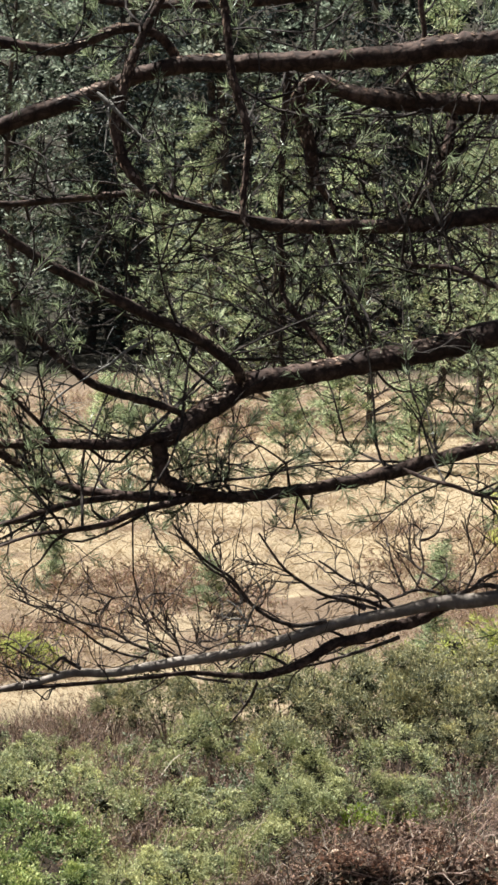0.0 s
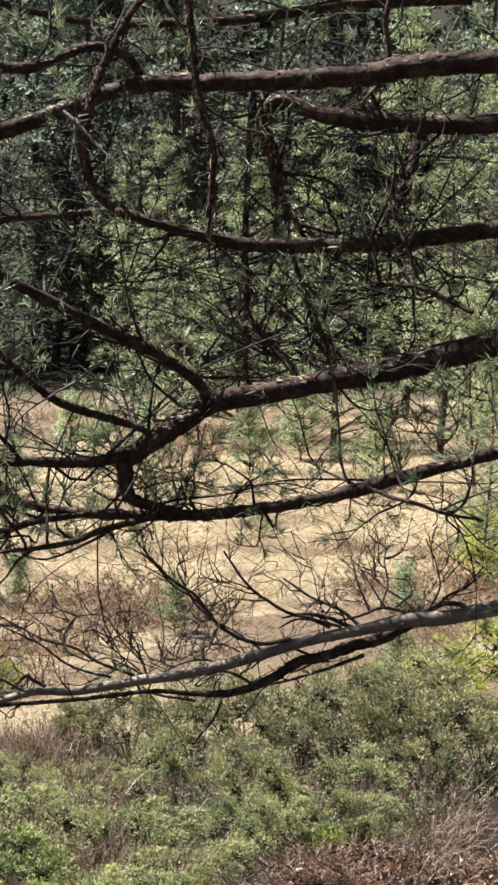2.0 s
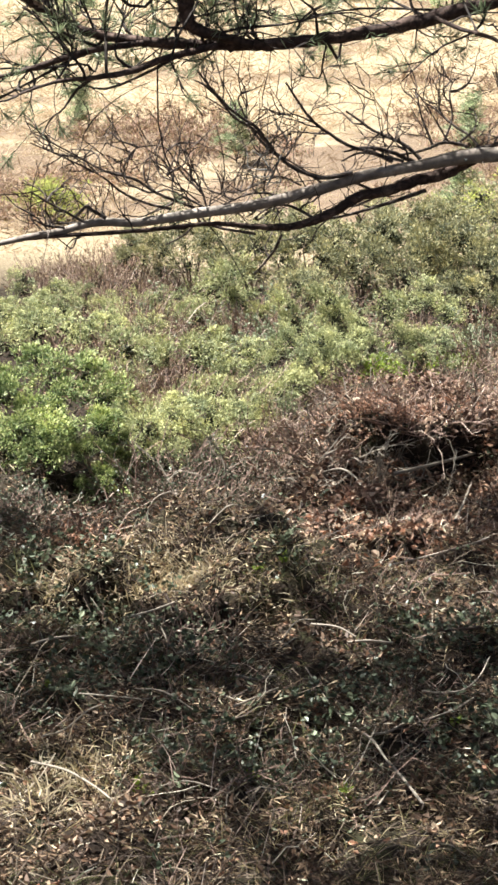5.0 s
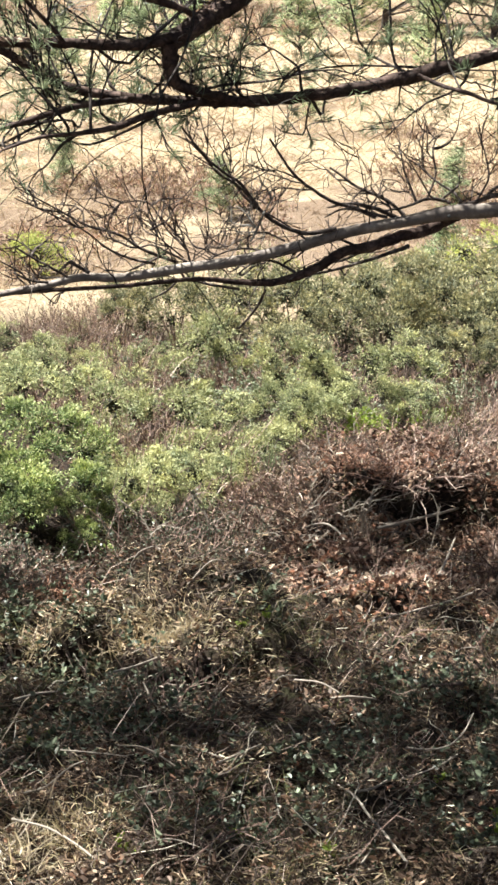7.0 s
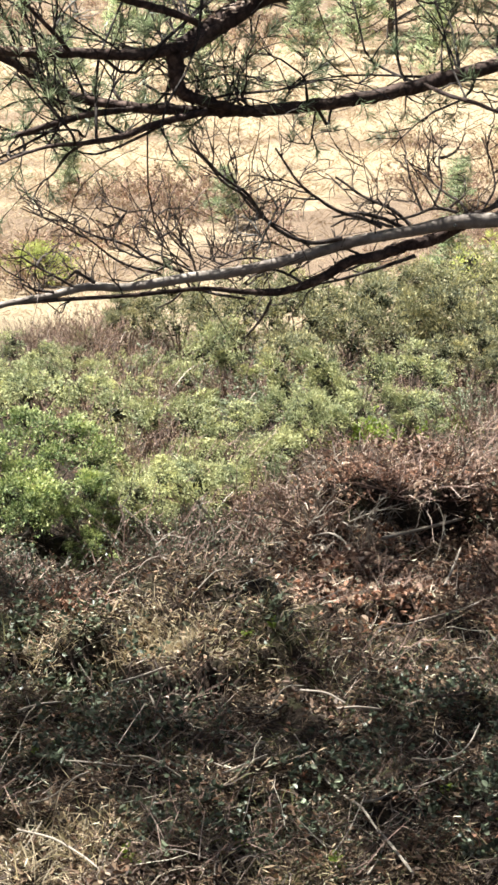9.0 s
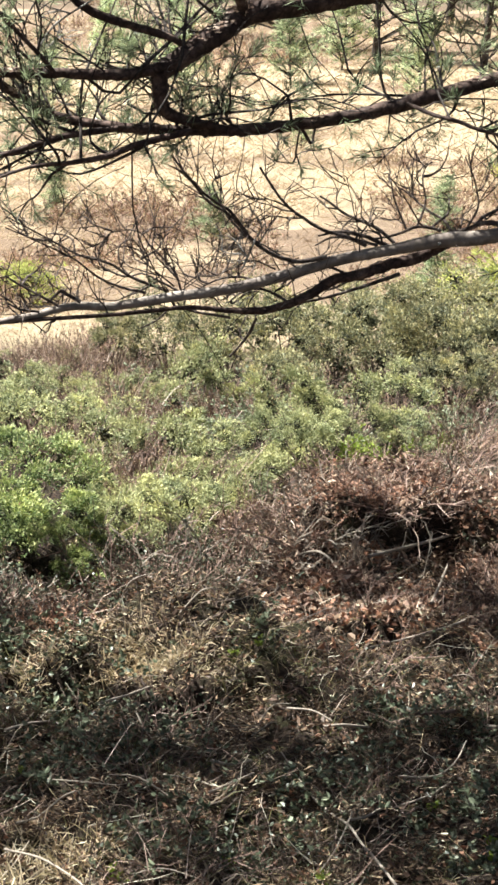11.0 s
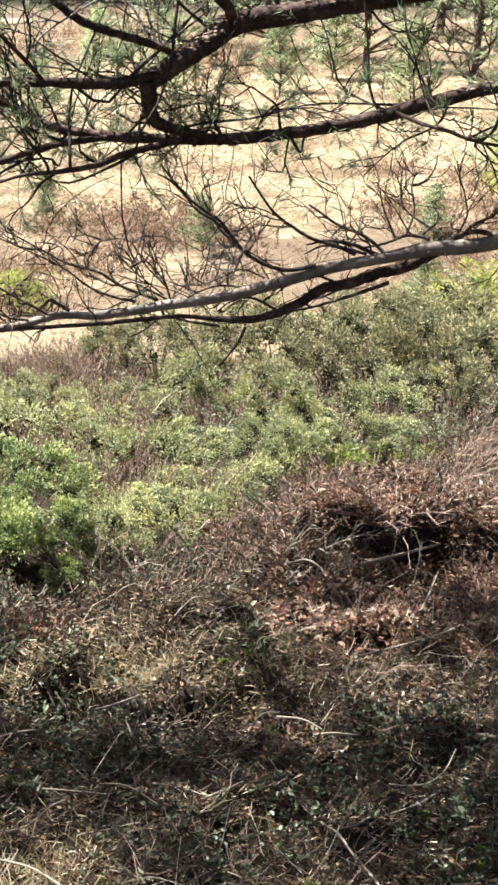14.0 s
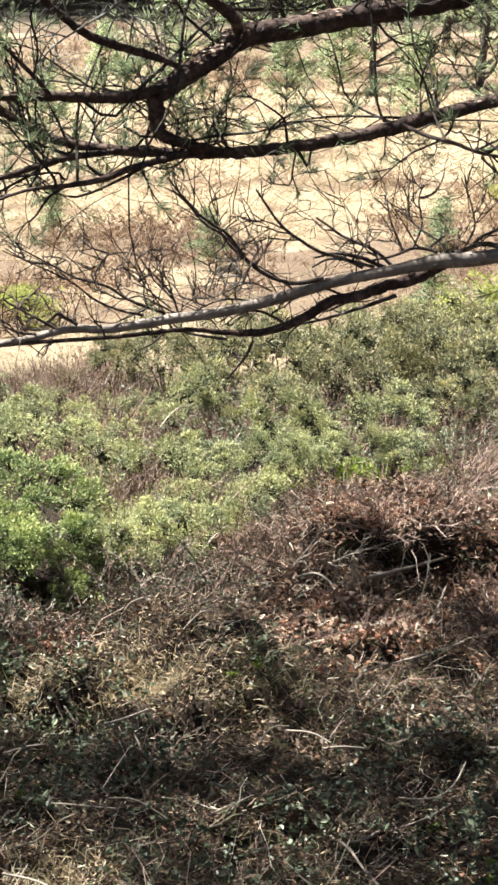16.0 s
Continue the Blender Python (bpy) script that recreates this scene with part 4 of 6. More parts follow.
# where each added limb's tip should throw its shade
SHADE_TIPS = [(-1.15, 4.35), (-0.1, 3.98), (-0.75, 5.12), (-0.15, 3.91), (-0.35, 4.38), (-1.15, 6.25), (0.05, 5.14), (-0.6, 4.78), (-0.15, 4.01), (-0.19, 4.04), (-0.84, 5.17), (-1.15, 6.25), (-0.15, 4.09), (-1.09, 4.07), (-0.04, 5.21), (-1.15, 6.05), (-1.15, 6.29), (-1.15, 6.53), (-1.15, 6.77), (0.15, 5.4), (0.15, 4.0), (0.15, 5.2), (0.15, 5.5), (0.4, 6.9), (0.4, 6.7), (0.4, 7.1), (0.4, 6.8), (-0.93, 5.35), (-1.5, 5.42), (-1.35, 5.62), (-0.25, 7.5), (-1.35, 5.28), (-0.05, 6.4), (0.05, 6.8), (-0.1, 6.15), (-0.15, 7.25), (-0.3, 8.25), (-0.2, 7.85)]


def shade_crown():
    """Unseen limbs added to the pine: they shade the slope, with gaps for sun."""
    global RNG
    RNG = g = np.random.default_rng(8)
    for level, (x, y) in enumerate(SHADE_TIPS):
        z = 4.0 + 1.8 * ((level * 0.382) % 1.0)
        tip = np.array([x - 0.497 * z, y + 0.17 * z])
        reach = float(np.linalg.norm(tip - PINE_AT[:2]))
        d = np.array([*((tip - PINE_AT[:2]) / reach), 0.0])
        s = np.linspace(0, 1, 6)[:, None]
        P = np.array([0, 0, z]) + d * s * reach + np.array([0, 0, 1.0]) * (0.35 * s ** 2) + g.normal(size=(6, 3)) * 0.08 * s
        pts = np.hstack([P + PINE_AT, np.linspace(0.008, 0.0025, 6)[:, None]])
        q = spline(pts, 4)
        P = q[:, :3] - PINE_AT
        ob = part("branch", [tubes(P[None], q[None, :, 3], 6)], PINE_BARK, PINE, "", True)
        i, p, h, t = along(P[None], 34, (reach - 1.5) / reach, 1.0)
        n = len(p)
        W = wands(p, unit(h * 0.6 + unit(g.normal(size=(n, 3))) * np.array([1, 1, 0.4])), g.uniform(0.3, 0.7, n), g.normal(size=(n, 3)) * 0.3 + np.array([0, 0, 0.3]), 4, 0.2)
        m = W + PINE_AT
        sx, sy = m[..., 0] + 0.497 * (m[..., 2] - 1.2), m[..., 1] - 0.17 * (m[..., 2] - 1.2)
        # twigs cut away above the limbs and above patches meant to be sunlit
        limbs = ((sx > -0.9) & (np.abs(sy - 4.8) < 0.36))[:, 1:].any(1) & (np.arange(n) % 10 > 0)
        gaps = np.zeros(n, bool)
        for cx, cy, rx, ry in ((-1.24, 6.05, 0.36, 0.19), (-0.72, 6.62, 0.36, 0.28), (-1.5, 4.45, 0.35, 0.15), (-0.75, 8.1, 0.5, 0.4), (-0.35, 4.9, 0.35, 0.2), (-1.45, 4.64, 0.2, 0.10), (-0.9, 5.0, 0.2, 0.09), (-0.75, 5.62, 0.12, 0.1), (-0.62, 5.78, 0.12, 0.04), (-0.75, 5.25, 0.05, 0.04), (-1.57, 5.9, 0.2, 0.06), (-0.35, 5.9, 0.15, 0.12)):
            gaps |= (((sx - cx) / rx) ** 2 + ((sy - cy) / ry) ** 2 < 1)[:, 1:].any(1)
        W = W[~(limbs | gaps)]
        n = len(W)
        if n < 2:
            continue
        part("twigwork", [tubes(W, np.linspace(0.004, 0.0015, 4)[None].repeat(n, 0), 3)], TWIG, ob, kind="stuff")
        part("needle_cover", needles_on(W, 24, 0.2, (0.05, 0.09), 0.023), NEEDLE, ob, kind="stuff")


shade_crown()

# ---- junipers ----
def on_ground(x, y, sink=0.02):
    return (x, y, float(ground_z(x, y)) - sink)


def juniper(at, wide, tall, boughs, label, seed=1, needle=None, big=1.0, pads=4, spines=80, droop=0.25, tip=None, skirt=0.0, lobe=0.10, high=0.8):
    """Boughs that rise from one root, each ending in a lobe of soft needle pads with ragged shoots; dark gaps between."""
    global RNG
    RNG = np.random.default_rng(seed)
    ob = thing("juniper_bush", at, label, "shrub", "junipers on the slope")
    n = boughs
    a = np.arange(n) * 2.39996 + RNG.uniform(-0.5, 0.5, n)
    q = np.sqrt((np.arange(n) + 0.6) / n) * RNG.uniform(0.8, 1.1, n)
    flat = np.stack([np.cos(a), np.sin(a), np.zeros(n)], 1)
    top = np.sqrt(np.clip(1.12 - q ** 2, 0.08, 1)) * RNG.uniform(0.75, 1.15, n) * tall
    top = np.where(RNG.random(n) < skirt, RNG.uniform(-0.35, 0.4, n) * tall, top)
    u = np.linspace(0, 1, 8)[None, :, None]
    root = flat * (q * wide * 0.06)[:, None]
    P = root[:, None] + flat[:, None] * (q * wide * 0.46)[:, None, None] * u ** 1.1 + np.array([0, 0, 1.0]) * top[:, None, None] * (u * (1 + droop) - droop * u ** 3)
    P = P + np.cumsum(RNG.normal(size=P.shape), 1) * 0.012 * u
    part("stemwork", [tubes(P, (np.linspace(0.0060, 0.0018, 8) * big ** 0.5)[None] * RNG.uniform(0.7, 1.2, (n, 1)), 5, 0.1)], DARK_STEM, ob, "dark bare stems", kind="stuff")
    # each bough ends in a lobe: a core coloured dark for its shade, under a cap of needle pads
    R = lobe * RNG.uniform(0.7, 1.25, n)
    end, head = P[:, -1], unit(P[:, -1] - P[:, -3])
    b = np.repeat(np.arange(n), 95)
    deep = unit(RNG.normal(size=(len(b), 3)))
    part("old_growth", slivers(end[b] + deep * (R[b] * RNG.uniform(0.0, 0.62, len(b)))[:, None] - np.array([0, 0, 0.2]) * R[b][:, None], unit(RNG.normal(size=deep.shape)) * (R[b] * RNG.uniform(0.18, 0.34, len(b)))[:, None], R[b] * 0.11), INNER_SHADE, ob, "dark slivers inside the lobes, standing in for deep shade", kind="stuff")
    g = np.repeat(np.arange(n), pads)
    m = len(g)
    cap = unit(RNG.normal(size=(m, 3)) * np.array([1, 1, 0.8]) + np.array([0, 0, 0.45]) + flat[g] * 0.35)
    c = end[g] + cap * (R[g] * RNG.uniform(0.5, 1.05, m))[:, None] * np.array([1, 1, high])
    r = R[g] * RNG.uniform(0.28, 0.46, m)
    lean = unit(cap * 0.8 + head[g] * 0.5 + RNG.normal(size=(m, 3)) * 0.35 - np.array([0, 0, 0.35]) * droop)
    k = np.repeat(np.arange(m), spines)
    d = unit(RNG.normal(size=(len(k), 3)) * np.array([1.0, 1.0, 0.85]) + np.array([0, 0, 0.35]))
    share = RNG.uniform(0.3, 1.0, len(k)) ** 0.6
    p = c[k] + d * (share * r[k])[:, None] * np.array([1.0, 1.0, 0.75]) + lean[k] * (np.sum(d * lean[k], 1) * r[k] * 0.4 * share)[:, None]
    way = unit(d * 0.8 + lean[k] * 0.7 + np.array([0, 0, 0.25]) + RNG.normal(size=d.shape) * 0.35)
    # tips are paler growth, but picked upwards and outwards to paint lit tops
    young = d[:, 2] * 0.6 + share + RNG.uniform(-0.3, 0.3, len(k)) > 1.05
    # ragged shoots that stand out of the pads
    j = np.repeat(np.arange(m), 3)
    shoot = wands(c[j], unit(lean[j] * 0.9 + unit(RNG.normal(size=(len(j), 3))) + np.array([0, 0, 0.3 - droop * 0.5])), r[j] * RNG.uniform(1.3, 2.1, len(j)), RNG.normal(size=(len(j), 3)) * 0.3, 4, 0.2)
    i2, p2, h2, t2 = along(shoot, 8, 0.4, 1.0)
    off = unit(np.cross(h2, unit(RNG.normal(size=p2.shape))))
    p = np.concatenate([p, p2 + off * (0.006 * big * (1.1 - t2))[:, None]])
    way = np.concatenate([way, unit(h2 + off * 0.7)])
    young = np.concatenate([young, t2 + RNG.uniform(-0.2, 0.2, len(t2)) > 0.75])
    way = way * (RNG.uniform(0.012, 0.022, len(p)) * big)[:, None]
    w = RNG.uniform(0.0045, 0.0068, len(p)) * big
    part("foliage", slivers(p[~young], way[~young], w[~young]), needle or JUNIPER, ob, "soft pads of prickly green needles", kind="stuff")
    part("tip_growth", slivers(p[young], way[young], w[young]), tip or JUNIPER_TIP, ob, "paler yellow-green shoot tips, mostly on the upper, lit side", kind="stuff")
    return ob


# where each bush stands: x, y, turn, size
JS = [(-0.49, 9.47, 40, 1.0), (0.52, 10.46, 177, 1.0), (-1.16, 10.24, 314, 1.0), (-0.21, 11.72, 91, 1.05), (-0.5, 12.08, 228, 0.75), (0.26, 10.59, 5, 0.8), (-0.94, 10.58, 142, 0.7), (0.89, 11.65, 279, 0.85), (-0.43, 7.73, 56, 0.7), (-1.47, 12.17, 330, 0.8), (-0.24, 9.47, 107, 0.7), (-1.1, 11.66, 306, 0.7), (-1.43, 11.26, 43, 0.8), (0.15, 9.93, 150, 0.7), (0.38, 10.03, 250, 0.7), (0.58, 10.29, 340, 0.65), (0.8, 10.41, 95, 0.65)]
JN = [(-0.24, 8.26, 193, 0.6), (0.03, 9.08, 244, 0.6), (-0.81, 10.97, 21, 0.55), (0.42, 11.17, 158, 0.6), (-0.07, 8.29, 15, 0.5), (-0.62, 8.54, 112, 0.5), (-0.34, 8.81, 209, 0.6), (-0.82, 12.12, 140, 0.6), (-0.46, 7.69, 30, 0.5), (-0.3, 7.75, 120, 0.5), (-0.19, 8.19, 210, 0.5), (-0.4, 8.24, 300, 0.55), (-0.06, 8.32, 75, 0.45), (-0.58, 8.18, 10, 0.5), (0.06, 9.35, 200, 0.5), (0.26, 9.7, 20, 0.55)]
JO = [(-0.56, 13.53, 40, 0.95), (-0.95, 13.72, 177, 0.8), (-0.17, 13.43, 314, 1.0), (0.26, 13.08, 91, 1.0), (0.6, 13.44, 228, 1.05), (0.86, 12.91, 5, 1.05), (1.18, 12.93, 142, 1.1), (1.51, 12.78, 279, 1.1), (1.74, 12.69, 56, 1.0), (0.9, 14.3, 193, 1.0), (1.62, 14.45, 330, 1.15), (0.17, 12.17, 107, 0.75), (1.26, 11.98, 244, 0.85), (0.11, 14.28, 21, 0.9), (1.19, 14.32, 158, 1.0)]
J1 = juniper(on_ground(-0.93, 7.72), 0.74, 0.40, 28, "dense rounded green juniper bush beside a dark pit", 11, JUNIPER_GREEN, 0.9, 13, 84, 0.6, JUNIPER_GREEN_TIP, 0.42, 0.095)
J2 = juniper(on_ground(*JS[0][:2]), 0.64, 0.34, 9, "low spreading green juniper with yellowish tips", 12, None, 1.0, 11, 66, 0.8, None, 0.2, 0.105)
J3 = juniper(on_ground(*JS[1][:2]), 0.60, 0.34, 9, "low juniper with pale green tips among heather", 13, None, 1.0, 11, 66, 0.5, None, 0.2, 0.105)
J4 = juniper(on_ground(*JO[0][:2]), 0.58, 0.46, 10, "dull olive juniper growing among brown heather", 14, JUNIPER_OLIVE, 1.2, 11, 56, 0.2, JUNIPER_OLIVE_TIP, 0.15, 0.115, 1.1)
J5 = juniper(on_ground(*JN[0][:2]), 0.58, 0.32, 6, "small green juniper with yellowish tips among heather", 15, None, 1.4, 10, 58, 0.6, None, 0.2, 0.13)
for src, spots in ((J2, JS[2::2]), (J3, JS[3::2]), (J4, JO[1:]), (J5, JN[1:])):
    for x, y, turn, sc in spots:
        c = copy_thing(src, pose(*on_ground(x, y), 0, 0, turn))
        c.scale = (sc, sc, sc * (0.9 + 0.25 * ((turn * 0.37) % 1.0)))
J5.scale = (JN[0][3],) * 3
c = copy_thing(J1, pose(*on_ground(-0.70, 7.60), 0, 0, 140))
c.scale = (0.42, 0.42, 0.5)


# ---- heather and bilberry: low brown twiggy shrubs ----
def heather(name, at, wide, tall, stems, label, leafy=0.5, seed=1, foliage=None, group="heather shrubs", leaf=(0.008, 0.016, 0.0045), per=6, thick=1.0, wood=None, upright=0.0):
    global RNG
    RNG = np.random.default_rng(seed)
    ob = thing(name, at, label, "shrub", group)
    n = stems
    a = RNG.uniform(0, 6.283, n)
    rad = np.sqrt(RNG.random(n)) * wide * 0.5
    root = np.stack([np.cos(a) * rad * 0.7, np.sin(a) * rad * 0.7, np.full(n, -0.02)], 1)
    way = unit(np.stack([np.cos(a) * rad, np.sin(a) * rad, np.full(n, wide * 0.4)], 1) + RNG.normal(size=(n, 3)) * 0.35 * wide)
    calm = 1 - 0.65 * upright
    way = unit(way + np.array([0, 0, 1.0]) * upright)
    W = wands(root, way, RNG.uniform(0.5, 1.1, n) * tall, RNG.normal(size=(n, 3)) * 0.6 * calm, 4, 0.5 * calm)
    i, p, h, t = along(W, per, 0.25, 0.98)
    m = len(p)
    W2 = wands(p, unit(h + unit(RNG.normal(size=(m, 3))) * 0.9 * calm), RNG.uniform(0.04, 0.13, m), RNG.normal(size=(m, 3)) * 0.5 * calm, 3, 0.4)
    part("stemwork", [tubes(W, (np.linspace(0.0040, 0.0016, 4) * thick)[None].repeat(n, 0), 3), tubes(W2, (np.linspace(0.0023, 0.0011, 3) * thick)[None].repeat(m, 0), 3)], wood or HEATH_STEM, ob, "wiry brown stems" if wood is None else "pale grey twigs", kind="stuff")
    if leafy:
        i, p, h, t = along(W2, int(16 * leafy), 0.1, 1.0)
        d = unit(h * 0.5 + unit(RNG.normal(size=p.shape)))
        L = d * RNG.uniform(leaf[0], leaf[1], len(p))[:, None]
        w = np.full(len(p), leaf[2])
        part("foliage", leaves(p, L, w) if leaf[2] > 0.011 else slivers(p, L, w), foliage or HEATHER, ob, "small leaves", kind="stuff")
    return ob


rnd = random.Random(5)
H1 = heather("heather_shrub", on_ground(0.62, 7.5), 0.50, 0.24, 30, "brown nearly leafless heather on the bank", 0.35, 21, per=5)
H2 = heather("heather_shrub", on_ground(0.15, 8.0), 0.55, 0.26, 30, "grey-brown wiry heather on the slope", 0.5, 22, per=5)
H3 = heather("bilberry_shrub", on_ground(-0.45, 7.3), 0.45, 0.22, 36, "low bilberry shrub with small green leaves", 0.5, 23, BERRY_LEAF, "bilberry shrubs", (0.010, 0.018, 0.009))


def scatter(src, spots, lo=0.75, hi=1.2):
    for x, y in spots:
        c = copy_thing(src, pose(*on_ground(x, y), 0, 0, rnd.uniform(0, 360)))
        s = rnd.uniform(lo, hi)
        c.scale = (s, s, s * rnd.uniform(0.8, 1.1))


def spread(n, x0, x1, y0, y1):
    return [(rnd.uniform(x0, x1), rnd.uniform(y0, y1)) for _ in range(n)]


HU = heather("heather_shrub", on_ground(-1.35, 12.6), 0.55, 0.30, 62, "dense upright pinkish-brown heather on the slope", 0.45, 27, None, "heather shrubs", (0.010, 0.018, 0.0045), 4, 0.75, upright=0.8)
scatter(HU, [(-1.05, 12.9), (-1.55, 13.1), (-0.95, 12.2), (-1.25, 11.7), (-0.70, 11.9), (-1.6, 12.2), (-0.85, 11.2), (-1.2, 11.0), (-0.45, 11.7), (-0.15, 12.3), (-0.75, 13.4), (-0.62, 10.6), (-0.05, 11.5), (0.35, 11.6), (0.85, 11.9), (1.35, 12.2), (-0.65, 9.3), (-0.9, 9.7), (-0.48, 8.4), (-0.32, 9.0), (1.15, 10.3), (1.3, 10.8)], 0.75, 1.15)
scatter(HU, [(-1.64, 13.79), (-1.43, 13.9), (-1.2, 14.04), (-1.02, 14.4), (-1.3, 13.6)], 0.7, 1.0)
scatter(HU, [(0.55, 9.7), (0.9, 9.9), (0.25, 9.4)], 0.45, 0.6)
scatter(HU, [(0.62, 8.9), (1.05, 9.1), (0.1, 8.9), (1.2, 9.5)], 0.35, 0.45)
scatter(H1, [(0.45, 7.8), (0.70, 7.85), (0.35, 8.1), (0.9, 8.2)], 0.4, 0.6)
# two shrubs mostly out of view, added to darken the bank's right end
scatter(H1, [(1.02, 6.75), (1.05, 7.05)], 0.7, 0.9)
scatter(H2, [(0.10, 7.75), (0.02, 7.35), (0.22, 7.55), (-0.12, 7.9), (-0.28, 7.45), (0.12, 8.35)], 0.7, 1.0)
scatter(H2, spread(3, -0.6, 1.7, 10.8, 13.6), 0.9, 1.3)
scatter(H3, spread(6, -0.55, -0.05, 6.5, 7.7), 0.6, 1.0)
scatter(H3, spread(3, -1.0, -0.82, 6.2, 6.8), 0.6, 0.9)
scatter(H3, spread(4, 0.3, 1.5, 8.8, 11.0), 0.7, 1.1)
GL = heather("evergreen_shrub", on_ground(0.02, 10.75), 0.42, 0.26, 26, "dark evergreen shrub with small pale glossy leaves", 0.6, 26, GLINT_LEAF, "evergreen shrubs", (0.014, 0.024, 0.012), 5)
scatter(GL, [(-0.18, 10.7), (-0.30, 11.1), (1.05, 11.2), (1.3, 11.3), (0.15, 11.2), (-0.7, 11.6), (0.55, 10.9)], 0.8, 1.1)
HP = heather("heather_shrub", on_ground(0.18, 7.35), 0.34, 0.24, 9, "dead heather with pale bleached twigs", 0, 25, per=5, thick=1.25, wood=PALE_STICK)
scatter(HP, [(0.30, 7.25), (0.10, 7.55), (0.42, 7.35), (0.28, 7.7), (-0.08, 7.3), (0.55, 7.15), (-0.30, 6.95), (0.75, 7.25)], 0.6, 1.0)
scatter(HP, [(0.09, 8.28), (0.14, 7.79), (0.2, 7.57), (0.25, 7.38), (0.15, 7.14), (0.29, 7.47), (0.05, 7.48), (0.23, 7.62), (0.33, 7.29), (0.4, 7.36), (0.11, 8.96)], 0.55, 0.9)
GB = heather("bilberry_shrub", on_ground(0.54, 9.90), 0.16, 0.16, 26, "bright yellow-green leafy shoot among brown heather", 0.8, 24, GREEN_SHOOT, "bilberry shrubs", (0.014, 0.024, 0.012))
scatter(GB, [(1.07, 10.70), (0.64, 10.05)], 0.6, 0.7)

# ---- the bog: matted straw, brown heather, saplings ----
def bog_grass():
    global RNG
    RNG = np.random.default_rng(31)
    n = 60000
    y = 12.6 + 36 * RNG.random(n) ** 2.0
    x = (RNG.random(n) * 2 - 1) * (0.15 * y + 0.8)
    keep = RNG.random(n) < smooth01(y + 1.3 * ripple(x, y, 1.2, 8), 13.9, 15.2)
    heath = smooth01(y, 15.4, 16.6) * (1 - smooth01(y, 20.2, 21.8)) * (ripple(x, y, 1.4, 21) > -0.22) * (x > -1.3)
    keep &= RNG.random(len(x)) > 0.8 * heath
    x, y = x[keep], y[keep]
    n = len(x)
    z = ground_z(x, y)
    lean = rand_dirs(n, (0.15, 0.75))
    L = (RNG.uniform(0.12, 0.34, n) * (0.45 + 0.55 * smooth01(y, 13.5, 22)))[:, None] * (0.7 + 0.5 * (ripple(x, y, 3.0, 9) > 0))[:, None]
    return part("dry_grass", blades(np.stack([x, y, z - 0.01], 1), lean * L, 0.0035 + 0.00024 * y, np.array([0, 0, -0.35]) * L * RNG.random((n, 1))), STRAW)


tagged(bog_grass(), "matted pale straw-yellow grass covering the bog", "grass", kind="stuff")
HB = heather("heather_shrub", on_ground(-0.85, 19.5), 1.0, 0.20, 60, "low purplish-brown heather on the bog", 0.7, 41, None, "heather on the bog", (0.018, 0.034, 0.010), 2, 0.8, upright=0.6)
scatter(HB, spread(11, -1.8, 0.2, 16.6, 20.8), 0.9, 1.4)
scatter(HB, spread(7, -2.6, -1.2, 15.6, 18.2), 0.7, 1.2)
scatter(HB, spread(6, 1.6, 3.3, 20.5, 26), 0.8, 1.3)
scatter(HB, spread(7, 0.3, 2.4, 16.0, 20.5), 0.6, 1.0)
scatter(HB, spread(12, 1.7, 3.4, 18.5, 25.0), 0.9, 1.4)
scatter(HB, spread(8, -6.0, -2.0, 40, 54), 1.2, 2.0)
scatter(HB, spread(4, -0.5, 4.0, 33, 44), 1.0, 1.8)


# ---- young pines, and the forest behind the bog ----
def conifer(name, at, tall, wide, whorls, label, needle, tuft, seed, droop=-0.1, low=0.12, group="forest edge", per=5, tufts=6, spines=24, trunk_r=0.012, wid=0.02):
    """A tapered trunk, whorls of limbs, and needle tufts on their side shoots."""
    global RNG
    RNG = np.random.default_rng(seed)
    ob = thing(name, at, label, "tree", group)
    s = np.linspace(0, 1, 9)
    T = np.stack([0.02 * tall * np.sin(s * 5 + seed), 0.02 * tall * np.cos(s * 4 + seed), s * tall], 1)
    part("trunk", [tubes(T[None], (trunk_r * tall * (1.02 - s))[None], 9)], FAR_BARK, ob, "", True)
    n = whorls * per
    t = np.repeat(low + (0.985 - low) * (np.arange(whorls) / whorls), per) + RNG.uniform(-0.02, 0.02, n)
    a = RNG.uniform(0, 6.283, n)
    start = np.stack([np.interp(t, s, T[:, 0]), np.interp(t, s, T[:, 1]), t * tall], 1)
    reach = wide * 0.5 * (1.08 - t) ** 0.75 * RNG.uniform(0.6, 1.15, n)
    way = unit(np.stack([np.cos(a), np.sin(a), RNG.uniform(-0.1, 0.45, n) + droop], 1))
    W = wands(start, way, reach, np.tile([0, 0, 0.25], (n, 1)) + RNG.normal(size=(n, 3)) * 0.15, 6, 0.2)
    part("limbwork", [tubes(W[:, [0, 2, 5]], (0.012 * reach[:, None] + 0.004) * np.array([1, 0.7, 0.3]), 3)], FAR_BARK, ob, kind="stuff")
    i, p, h, u = along(W, tufts, 0.3, 1.0)
    p = p + RNG.normal(size=p.shape) * tuft * 0.5
    m = len(p)
    c = np.repeat(p, spines, 0)
    d = rand_dirs(m * spines, (-0.45, 1.0))
    c = c + d * tuft * RNG.uniform(0.0, 0.6, (len(c), 1)) * np.array([1, 1, 0.6])
    part("crown", slivers(c, d * tuft * RNG.uniform(0.5, 1.0, (len(c), 1)), np.full(len(c), wid)), needle, ob, "clumps of needles", kind="stuff")
    return ob


